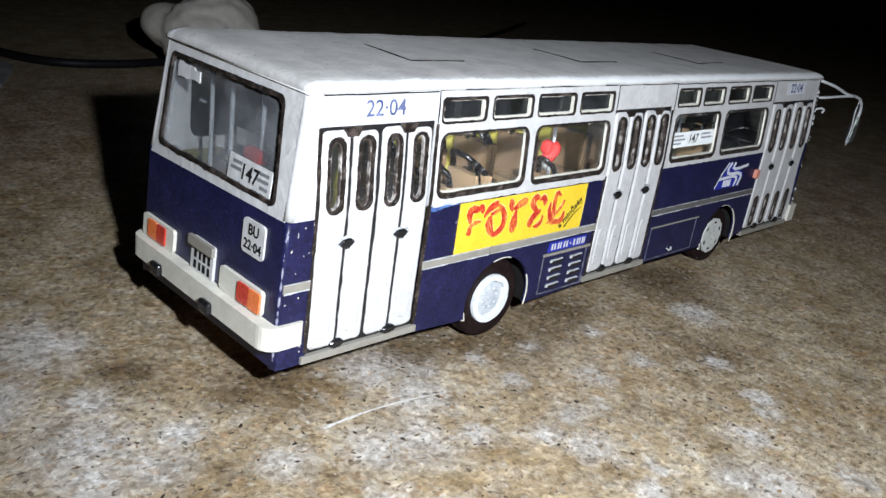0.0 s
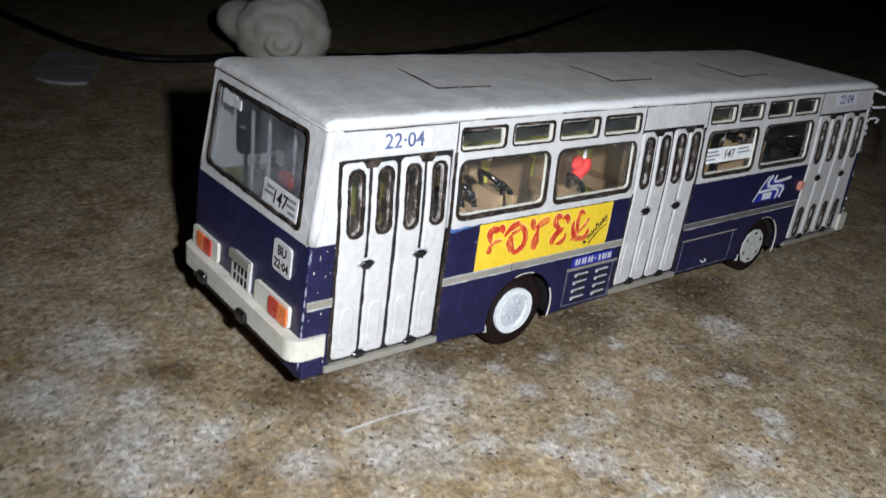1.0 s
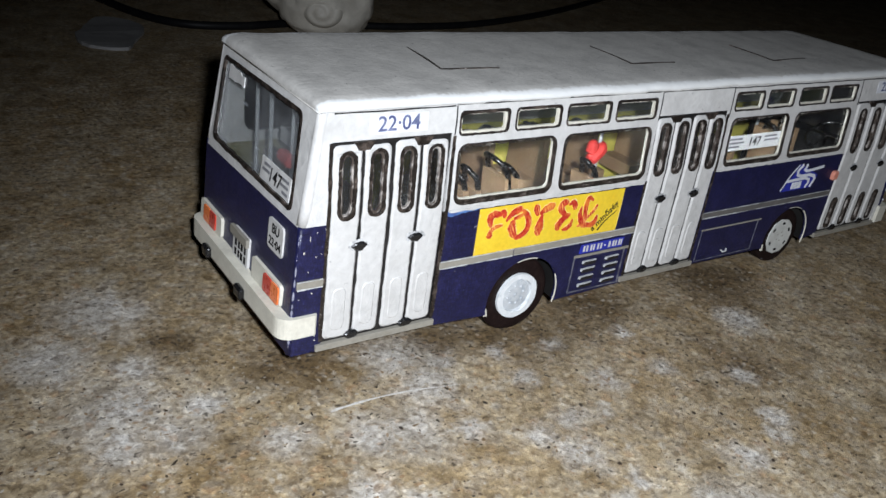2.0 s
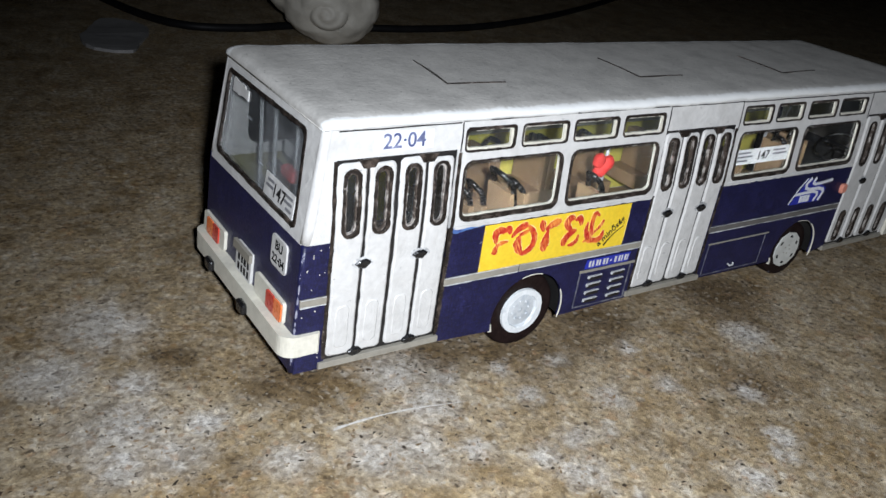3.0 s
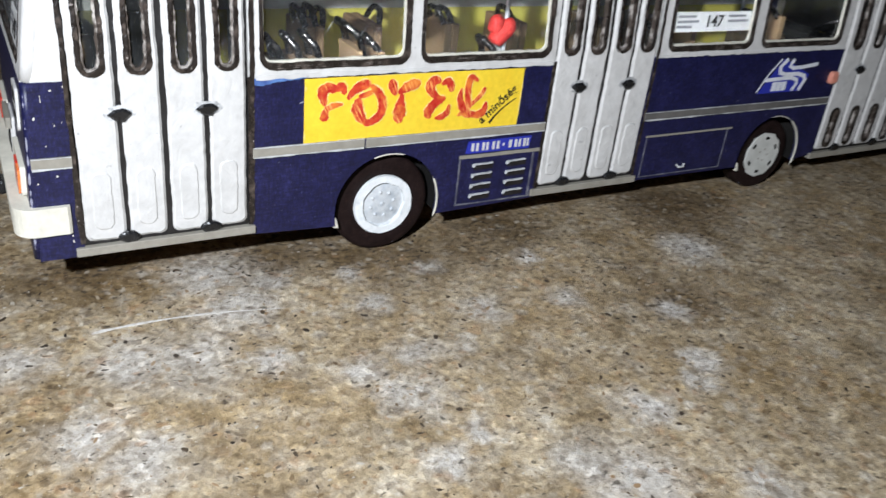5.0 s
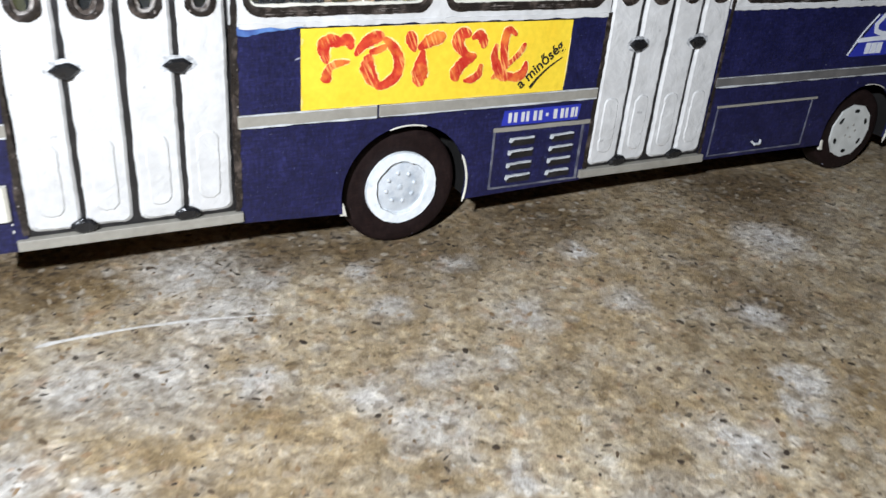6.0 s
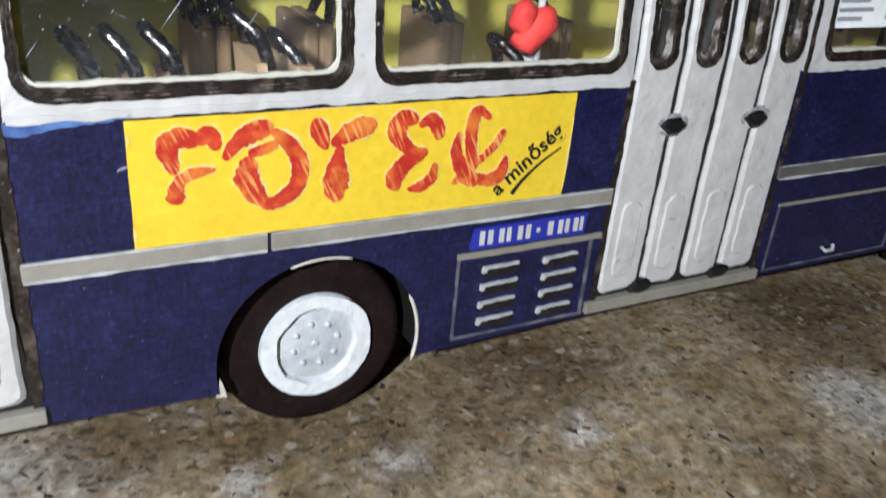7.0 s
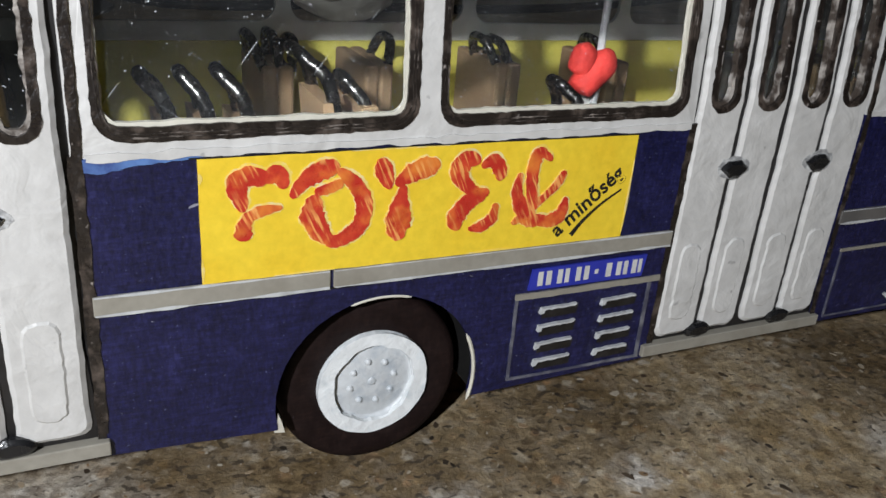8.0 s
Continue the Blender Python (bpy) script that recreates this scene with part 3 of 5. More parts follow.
def window_outlines():
    out = []
    for n, (x0, x1) in enumerate(WINDOWS):
        out.append(("window", rounded(x0, SILL, x1, LINTEL, 2.6)))
        mid = (x0 + x1) / 2
        out.append(("vent_window", rounded(x0 - 0.3, VENT0, mid - 0.9, VENT1, 1.2)))
        out.append(("vent_window", rounded(mid + 0.9, VENT0, x1 + 0.3, VENT1, 1.2)))
    return out


def inset(loop, d):
    """An outline drawn in by d, for rounded boxes."""
    cx = (min(p[0] for p in loop) + max(p[0] for p in loop)) / 2
    cz = (min(p[1] for p in loop) + max(p[1] for p in loop)) / 2
    hx = max(p[0] for p in loop) - cx
    hz = max(p[1] for p in loop) - cz
    return [(cx + (x - cx) * (hx - d) / hx, cz + (z - cz) * (hz - d) / hz) for x, z in loop]


# white upper wall with the openings cut through it
outline = [(-2.9, 43.8), (2.7, 43.8), (2.7, 62.6), (33.9, 62.6), (33.9, 42.5), (104.1, 42.5), (104.1, 62.2), (134.5, 62.2), (134.5, 42.9), (205.1, 42.9), (205.1, 61.2), (241.8, 61.2), (241.8, 10.0), (246.0, 10.0), (243.0, 70.0), (1.3, 70.0)]
bm = bmesh.new()
plate(bm, [outline] + [loop for _, loop in window_outlines()], right, 0.0, 0.9)
side_wall = part("side_wall", bm, WHITE, bus, "white painted card with window openings")

for n, (name, loop) in enumerate(window_outlines()):
    big = name == "window"
    us, vs = [p[0] for p in loop], [p[1] for p in loop]
    x0, x1, z0, z1 = min(us), max(us), min(vs), max(vs)
    inner = rounded(x0 + 0.7, z0 + 1.45, x1 - 1.25, z1 - 0.55, 1.7) if big else rounded(x0 + 0.55, z0 + 0.5, x1 - 0.8, z1 - 0.75, 0.8)
    rim = rounded(x0 + 0.95, z0 + 1.85, x1 - 1.55, z1 - 0.65, 1.5) if big else rounded(x0 + 0.8, z0 + 1.05, x1 - 1.5, z1 - 0.95, 0.6)
    bm = bmesh.new()
    plate(bm, [wobbled(loop, 0.26, 0.7, n), wobbled(inner, 0.26, 0.7, n + 30)], right, -0.14, 0.5)
    frame_part = part(name, bm, DARK, bus, "dark hand-painted window frame")
    for d, thick, seed in ((0.35, 0.12, 50), (0.75, 0.09, 70)) if big else ():
        bm = bmesh.new()
        plate(bm, [wobbled(inset(loop, d), 0.22, 0.6, n + seed), wobbled(inset(loop, d + thick), 0.22, 0.6, n + seed + 0.2)], right, -0.19, 0.0)
        part("paint_ridge", bm, RIDGE, frame_part, "ridge of paler brown paint")
    bm = bmesh.new()
    plate(bm, [wobbled(inset(inner, -0.15), 0.1, 1.0, n), wobbled(rim, 0.26, 0.8, n + 9)], right, 0.15, 0.75)
    part("inner_edge", bm, CREAM, frame_part, "pale cut card edge")
    bm = bmesh.new()
    plate(bm, [inset(loop, 0.3)], right, 0.95, 1.15)
    pane = part("pane", bm, GLASS if big else DIM_PLASTIC, frame_part, "clear scratched plastic pane" if big else "plastic pane, tinted dark for the dim inside")
    pane.visible_shadow = False


def arch(cx, cz, r, n=22, a0=200.0, a1=-20.0):
    return [(cx + r * math.cos(radians(a0 + (a1 - a0) * k / n)), cz + r * math.sin(radians(a0 + (a1 - a0) * k / n))) for k in range(n + 1)]


WHEELS = [(64.55, 11.9, 11.4), (186.1, 11.7, 10.4)]


def blue_panel(name, pts, label="navy printed card panel"):
    bm = bmesh.new()
    plate(bm, [pts], right, -0.05, 0.8)
    return part(name, bm, BLUE, bus, label)


blue_panel("corner_panel", [(-4.9, 10.5), (2.7, 10.5), (2.7, 43.8), (-3.4, 43.8)])
cut = arch(64.5, 12.4, 12.4, a0=192, a1=-12)
blue_panel("lower_panel", [(34.2, 10.2), (cut[0][0], 9.3)] + cut + [(cut[-1][0], 9.0), (104.1, 9.8), (104.1, 42.4), (34.2, 42.4)])
cut = arch(185.0, 12.3, 12.0, a0=192, a1=-12)
blue_panel("lower_panel", [(134.5, 10.4), (cut[0][0], 10.2)] + cut + [(cut[-1][0], 10.2), (205.1, 11.2), (205.1, 42.9), (134.5, 42.9)])

# worn white lip of the wheel arches
for cx, r in ((64.5, 12.4), (185.0, 12.0)):
    for a0, a1, thick in ((108, 74, 0.16), (28, -18, 0.24)) if cx < 100 else ((100, 62, 0.12), (58, -18, 0.26)):
        bm = bmesh.new()
        tube(bm, [right(x, z, -0.05) for x, z in arch(cx, 12.3, r, 14, a0, a1)], [0.05] + [thick] * 13 + [0.05], 6)
        part("arch_lip", bm, CREAM, bus, "pale worn card edge of the wheel arch")

# left wall, with its yellow lining
bm = bmesh.new()
holes = [rounded((2 if k else 6) + 33.6 * k, 45.0, 33.2 + 33.6 * k, 66.5, 3.0) for k in range(7)]
plate(bm, [[(-3.5, 10.0), (246.0, 10.0), (243.0, 70.0), (2.2, 70.0), (-2.0, 43.8)]] + holes, left, 0.0, 0.9)
left_wall = part("left_wall", bm, WHITE, bus, "white card wall with window openings")
bm = bmesh.new()
plate(bm, [[(30.0, 16.0), (243.0, 16.0), (241.5, 42.0), (30.0, 42.0)]], left, 0.95, 1.3)
part("lining", bm, LINING, bus, "yellow card lining of the wall")
# back end of the lining, its shade painted as dull olive
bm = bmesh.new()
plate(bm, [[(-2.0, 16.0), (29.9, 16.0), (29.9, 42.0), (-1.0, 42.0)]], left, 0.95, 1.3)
part("lining", bm, SHADED_LINING, bus, "card lining at the back, its shade put in as dull olive")
for hole in holes:
    bm = bmesh.new()
    plate(bm, [inset(hole, -0.4)], left, 0.3, 0.5)
    part("pane", bm, GLASS, left_wall, "clear plastic pane")

# rounded white and blue corners
for put, far in ((rear, False), (rear, True), (front, False), (front, True)):
    for z0, z1, mat, r in ((43.7, 69.8, WHITE, 1.45), (11.0, 43.6, BLUE, 0.95)):
        r = r if put is rear else 1.12
        bm = bmesh.new()
        tube(bm, [put(WIDTH - r if far else r, z0 + (z1 - z0) * k / 6, r - 0.05) for k in range(7)], r, 28)
        smooth(part("corner_post", bm, mat, bus, "rounded card corner"))
# bare pale card along the fold of the near corner
for z0, z1, thick in ((13.0, 24.0, 0.34), (23.4, 36.0, 0.28), (36.6, 43.4, 0.2)):
    bm = bmesh.new()
    n = 14
    tube(bm, [rear(0.42 + 0.1 * noise.noise((k * 0.6, z0, 1)), z0 + (z1 - z0) * k / n, 0.36) for k in range(n + 1)], [max(0.05, thick * (0.75 + 0.9 * noise.noise((k * 0.8, z0, 4)))) for k in range(n + 1)], 8)
    smooth(part("fold_edge", bm, FOLD, bus, "pale bare card along the fold"))

# dark inked edges of the door, broken by wear
for x, z0, z1 in ((2.5, 13.0, 62.5), (34.1, 12.5, 43.0)):
    bm = bmesh.new()
    n = 16
    stroke(bm, [(x + 0.05 * (z0 + (z1 - z0) * k / n - z0) * (x < 0) + 0.12 * noise.noise((k * 0.9, x, 1)), z0 + (z1 - z0) * k / n, max(0.06, 0.4 + 0.3 * noise.noise((k * 0.7, x, 7)))) for k in range(n + 1)], right, -0.13, 0.05, 3)
    part("inked_edge", bm, DARK, bus, "uneven dark inked edge")

for x0, x1, z0, z1 in ((33.95, 34.8, 13.0, 61.8), (103.45, 104.35, 12.0, 43.0), (134.25, 134.9, 12.0, 61.0)):
    bm = bmesh.new()
    plate(bm, [wobbled([(x0, z0), (x1, z0), (x1 + 0.2, z1), (x0 + 0.2, z1)], 0.3, 0.9, x0)], right, -0.2, 0.1)
    part("door_post", bm, DARK, bus, "rough dark brown painted post")

rng = random.Random(12)
for k in range(16):
    z = rng.choice((rng.uniform(12.0, 43.0), rng.uniform(12.0, 24.0), rng.uniform(34.0, 43.0)))
    u, long, wide = -3.0 + 0.045 * z + rng.choice((rng.gauss(-1.6, 0.3), rng.uniform(-1.0, 3.6))), 0.25 * rng.expovariate(1.6) + 0.2, rng.uniform(0.05, 0.16)
    bm = bmesh.new()
    stroke(bm, [(u, z, wide), (u + rng.gauss(0, 0.1), z + 0.4 * long, wide * rng.uniform(0.4, 1.3)), (u + rng.gauss(0, 0.1) + 0.05 * long, z + long, wide * 0.5)], right, -0.12, 0.05, 4, True)
    part("worn_edge", bm, CREAM, bus, "pale worn card edge")

# rear wall
# a little askew, as cut by hand
REAR_WINDOW = [(y + (z - 45.2) / 22.0 * (2.6 - 1.8 * (y - 5.2) / 50.7), z) for y, z in rounded(5.2, 45.2, 55.9, 67.3, 2.0)]
bm = bmesh.new()
plate(bm, [[(1.4, 43.6), (58.6, 42.6), (58.6, 70.0), (1.4, 70.0)], REAR_WINDOW], rear, 0.0, 0.9)
rear_wall = part("rear_wall", bm, WHITE, bus, "white painted card round the rear window")
bm = bmesh.new()
plate(bm, [[(0.9, 11.5), (59.1, 11.5), (59.1, 42.6), (0.9, 43.6)]], rear, -0.05, 0.85)
part("rear_panel", bm, BLUE, bus, "navy printed card panel")
bm = bmesh.new()
plate(bm, [wobbled(REAR_WINDOW, 0.35, 0.9, 4), wobbled(inset(REAR_WINDOW, 1.0), 0.4, 0.9, 7)], rear, -0.1, 0.6)
rear_window = part("rear_window", bm, DARK, bus, "dark hand-painted window frame")
bm = bmesh.new()
plate(bm, [inset(REAR_WINDOW, 0.3)], rear, 0.95, 1.15)
pane = part("pane", bm, DUSTY, rear_window, "dusty plastic pane, tinted dark for the dim inside")
pane.visible_shadow = False

# front wall
FRONT_WINDOW = rounded(4.5, 36.0, 55.5, 66.0, 3.0)
bm = bmesh.new()
plate(bm, [[(0.2, 34.0), (59.8, 34.0), (59.8, 70.2), (0.2, 70.2)], FRONT_WINDOW], front, 0.0, 0.9)
front_wall = part("front_wall", bm, WHITE, bus, "white painted card round the windscreen")
bm = bmesh.new()
plate(bm, [[(0.2, 11.0), (59.8, 11.0), (59.8, 34.0), (0.2, 34.0)]], front, -0.05, 0.85)
part("front_panel", bm, BLUE, bus, "navy printed card panel")
bm = bmesh.new()
plate(bm, [inset(FRONT_WINDOW, -0.4)], front, 0.3, 0.5)
pane = part("pane", bm, GLASS, front_wall, "clear plastic windscreen")
pane.visible_shadow = False


def roof_shell():
    """The roof: a card sheet with softly bent edges and slightly uneven outline."""
    bm = bmesh.new()
    half = WIDTH / 2
    profile = [(half - 1.6, 69.2), (half - 1.5, 70.1), (half - 2.0, 70.9), (half - 3.2, 71.4), (half - 6.0, 71.65), (half - 16, 71.85)]
    far = [(half - 0.4, 69.4), (half - 0.4, 70.8), (half - 1.0, 71.6), (half - 2.4, 71.9), (half - 6.0, 71.95), (half - 16, 71.9)]
    across = [(-y, z) for y, z in profile] + [(0.0, 71.9)] + far[::-1]
    rings = []
    xs = [-0.7, -0.5, 0.3, 1.8, 4.0] + [4 + 2 * k for k in range(1, 116)] + [237.0, 240.5, 243.0, 244.6, 245.2]
    for k, x in enumerate(xs):
        end = min(k, len(xs) - 1 - k)
        drop = (2.6, 1.4, 0.6, 0.15)[end] if end < 4 else 0.0
        ring = []
        for y, z in across:
            zz = z - drop * max(0.0, (z - 69.2)) / 3.2
            ww = 0.35 * max(0.0, 1 - x / 120) * max(0.0, y / half) + noise.noise((x * 0.12, y * 0.12, 5)) * 0.22 + noise.noise((x * 0.9, y * 0.9, 1)) * 0.07
            ring.append(bm.verts.new((x + 0.25 * noise.noise((y * 0.6, x, 2)), half + y + 0.3 * noise.noise((x * 0.5, y, 8)) + 0.12 * noise.noise((x * 1.7, y, 3)), zz + ww)))
        rings.append(ring)
    for a, c in zip(rings, rings[1:]):
        for j in range(len(across) - 1):
            bm.faces.new((a[j], c[j], c[j + 1], a[j + 1]))
        bm.faces.new((a[-1], c[-1], c[0], a[0]))
    bm.faces.new(rings[0])
    bm.faces.new(rings[-1][::-1])
    return smooth(part("roof", bm, ROOF, bus, "pale grey felted card roof"))


roof = roof_shell()


def roof_z(y):
    return 71.85 if 14 < y < 46 else 71.75


for pts in ([(44.6, 41.8), (42.0, 20.8), (60.0, 20.2)], [(110.3, 39.6), (108.7, 19.6), (127.2, 19.6)], [(175.4, 37.6), (173.4, 17.4), (193.0, 18.6)]):
    bm = bmesh.new()
    line = curve([(pts[0][0], pts[0][1], 0.14), ((pts[0][0] + pts[1][0]) / 2 + 0.4, (pts[0][1] + pts[1][1]) / 2, 0.24), (pts[1][0], pts[1][1], 0.2)], 1)
    stroke(bm, [tuple(p) for p in line], lambda u, v, w: (u, v, roof_z(v) + w), 0.28, -0.3, 8)
    stroke(bm, [(pts[1][0] - 0.2, pts[1][1], 0.24), ((pts[1][0] + pts[2][0]) / 2, (pts[1][1] + pts[2][1]) / 2 + 0.2, 0.2), (pts[2][0], pts[2][1], 0.1)], lambda u, v, w: (u, v, roof_z(v) + w), 0.28, -0.3, 8)
    part("hatch_line", bm, DARK, roof, "black pen outline of a roof hatch")

# black pen lines under the roof edge
for x0, x1, z0 in ((3.0, 34.2, 68.9), (34.6, 103.5, 69.2), (104.5, 135.6, 69.0), (135.6, 242.0, 68.9)):
    bm = bmesh.new()
    n = int((x1 - x0) / 5)
    stroke(bm, [(x0 + (x1 - x0) * k / n, z0 + 0.18 * noise.noise((k * 0.8, x0, 0)), 0.16 + 0.06 * noise.noise((k * 1.3, x0, 4))) for k in range(n + 1)], right, -0.06, 0.2, 3)
    part("pen_line", bm, BLACK, side_wall, "black pen line")
for x, z0, z1 in ((34.6, 62.0, 69.0), (104.3, 62.0, 69.2), (135.4, 60.0, 69.0), (204.4, 60.0, 68.8)):
    bm = bmesh.new()
    stroke(bm, [(x, z0, 0.15), (x + 0.2, (z0 + z1) / 2, 0.2), (x + 0.1, z1, 0.15)], right, -0.06, 0.2)
    part("pen_line", bm, BLACK, side_wall, "black pen line")


# ---- doors ----
def folding_door(x0, x1, z0, z1, slots, low_slots=False, knob_z=37.6, seam=0.4):
    """A folding door with four white leaves on a black frame, slot windows, knobs and a sill."""
    width = (x1 - x0 - 1.2) / 4
    leaves = []
    for k in range(4):
        a = x0 + 0.3 + k * width + (0.6 if k > 1 else 0.0)
        leaves.append((a + seam, a + width - seam))
    leaves[0] = (leaves[0][0] - 0.55, leaves[0][1])
    leaves[1] = (leaves[1][0], leaves[1][1] + 0.2)
    leaves[2] = (leaves[2][0] - 0.2, leaves[2][1])
    leaves[3] = (leaves[3][0], leaves[3][1] + 0.35)
    bm = bmesh.new()
    holes = []
    for a, b in leaves:
        c = (a + b) / 2
        holes.append(rounded(c - 1.7, slots[0] + 0.5, c + 1.7, slots[1] - 0.5, 1.6))
        if low_slots:
            holes.append(rounded(c - 1.5, 13.4, c + 1.5, 24.8, 1.4))
    plate(bm, [[(x0 - 0.6, z0 - 0.4), (x1 + 0.5, z0 - 0.4), (x1 + 0.5, z1 + 0.4), (x0 - 0.6, z1 + 0.4)]] + holes, right, 0.35, 0.9)
    door = part("door", bm, BLACK, bus, "white folding door with black seams, closed")
    for n, (a, b) in enumerate(leaves):
        c = (a + b) / 2
        rng = random.Random(n + int(x0))
        r = 1.9
        top = z1 - 0.6 - (0.5 if n % 2 else 0)
        ring = rounded(a, z0 + 0.3, b, top, 1.3, 3)
        slot = rounded(c - 2.2, slots[0], c + 2.2, slots[1], 2.1)
        loops = [wobbled(ring, 0.26, 1.1, n + x0), slot]
        low = rounded(c - 1.9, 13.0, c + 1.9, 25.2, 1.8)
        if low_slots:
            loops.append(low)
        bm = bmesh.new()
        plate(bm, loops, right, -0.3, 0.4, 0.5)
        leaf = part("leaf", bm, WHITE, door, "white painted door leaf")
        for s, name in ((slot, "slot_frame"), (low, "slot_frame")) if low_slots else ((slot, "slot_frame"),):
            bm = bmesh.new()
            plate(bm, [wobbled(inset(s, -0.12), 0.3, 0.7, n + x0), wobbled(inset(s, 0.66), 0.36, 0.6, n + 5 + x0)], right, -0.42, 0.45)
            part(name, bm, DARK, door, "rough dark painted rim of a slot window")
            bm = bmesh.new()
            plate(bm, [wobbled(inset(s, 0.5), 0.12, 0.7, n + x0), wobbled(inset(s, 1.1), 0.45, 0.5, n + 11 + x0)], right, 0.1, 0.8)
            part("slot_edge", bm, STREAKED, door, "streaky pale and brown cut edge")
            bm = bmesh.new()
            plate(bm, [inset(s, 0.2)], right, 0.95, 1.1)
            pane = part("pane", bm, DIM_PLASTIC, door, "plastic pane, tinted dark for the dim inside")
            pane.visible_shadow = False
        if not low_slots:
            bm = bmesh.new()
            plate(bm, [wobbled(rounded(c - 1.9, z0 + 2.6, c + 1.7, z0 + 14.2, 1.5), 0.32, 0.8, n + x0)], right, -0.5, -0.2, 0.3)
            part("raised_panel", bm, WHITE, door, "embossed white panel")
    for a, b in ((leaves[0][1], leaves[1][0]), (leaves[2][1], leaves[3][0])):
        c = (a + b) / 2
        bm = bmesh.new()
        plate(bm, [wobbled([(c - 2.2, knob_z), (c - 0.6, knob_z - 1.3), (c + 0.8, knob_z - 1.4), (c + 2.1, knob_z + 0.1), (c + 0.9, knob_z + 1.0), (c - 1.0, knob_z + 0.9)], 0.25, 0.6, c)], right, -0.95, 0.1, 0.45)
        part("hinge_knob", bm, RUBBER, door, "glossy black hinge blob")
        bm = bmesh.new()
        plate(bm, [wobbled([(c + 2.7 * math.cos(q), knob_z + 0.1 + 1.5 * math.sin(q)) for q in (2 * math.pi * j / 20 for j in range(20))], 0.6, 0.5, c + 1)], right, -0.34, -0.2)
        part("smudge", bm, SMUDGE, door, "grey smudge round the hinge")
        bm = bmesh.new()
        plate(bm, [wobbled([(c - 2.9, z1 + 0.1), (c - 1.6, z1 - 1.9), (c + 1.3, z1 - 1.9), (c + 2.6, z1 + 0.1)], 0.15, 0.8, c + 2)], right, -0.5, 0.1)
        part("hinge_cap", bm, DARK, door, "dark hinge cap")
        bm = bmesh.new()
        plate(bm, [wobbled([(c + 2.1 * math.cos(q), z0 + 0.55 + 1.15 * math.sin(q)) for q in (2 * math.pi * j / 18 for j in range(18))], 0.4, 0.5, c + 5)], right, -0.95, 0.1, 0.5)
        part("hinge_cap", bm, RUBBER, door, "glossy black hinge blob")
    bm = bmesh.new()
    box(bm, x0 - 1.8, x1 + 1.2, -0.8, 1.2, z0 - 2.2, z0 - 0.5, 0.15)
    part("door_sill", bm, GREY_STRIP, door, "pale grey card sill")
    return door


folding_door(*DOORS[0], (44.4, 60.4), seam=0.43)
folding_door(*DOORS[1], (44.4, 60.2), knob_z=36.9)
folding_door(*DOORS[2], (42.5, 58.6), True, 36.5)

# ---- trim, lettering and fittings of the right side ----
for x0, x1 in ((-4.4, 2.2), (34.5, 58.1), (58.5, 104.0), (134.6, 204.4)):
    bm = bmesh.new()
    z = 29.4 if x0 < 0 else 27.85
    box(bm, x0, x1, -0.4, 0.1, z - 1.05, z + 1.05, 0.1)
    strip = part("belt_strip", bm, DULL_STRIP if x0 > 130 else GREY_STRIP, bus, "flat dark grey trim strip with worn pale edges" if x0 > 130 else "flat grey-beige trim strip")
    for low, half, seed in ((z - 0.98, 0.16, 1), (z + 0.98, 0.1, 2)):
        bm = bmesh.new()
        n = int((x1 - x0) / 2) + 2
        stroke(bm, [(x0 + 0.1 + (x1 - x0 - 0.2) * k / n, low, max(0.03, half * (0.7 + 1.2 * noise.noise((k * 0.6, x0, seed))))) for k in range(n + 1)], right, -0.46, -0.3, 3)
        part("worn_edge", bm, PALE_WIRE, strip, "worn pale edge of the strip")

bm = bmesh.new()
plate(bm, [wobbled([(44.8, 28.95), (95.7, 28.95), (95.9, 42.05), (44.8, 42.2)], 0.08, 2.0, 2)], right, -0.25, 0.0)
poster = part("poster", bm, YELLOW, bus, "yellow advertising panel with red brushed shapes")
for path in ([(44.85, 29.2, 0.05), (44.9, 30.4, 0.16), (44.85, 31.8, 0.04)], [(44.9, 39.6, 0.05), (45.0, 40.2, 0.22), (44.9, 40.7, 0.05)], [(52.0, 29.0, 0.04), (55.5, 29.05, 0.10), (58.5, 29.0, 0.03)],
             [(74.0, 29.0, 0.04), (77.5, 29.1, 0.14), (81.0, 29.0, 0.04)], [(95.65, 29.6, 0.05), (95.75, 33.0, 0.14), (95.8, 36.5, 0.08), (95.85, 39.0, 0.03)], [(60.0, 42.1, 0.03), (66.0, 42.1, 0.08), (71.0, 42.1, 0.03)]):
    bm = bmesh.new()
    stroke(bm, path, right, -0.30, -0.2, 5)
    part("worn_edge", bm, HALO, poster, "pale worn edge of the panel")
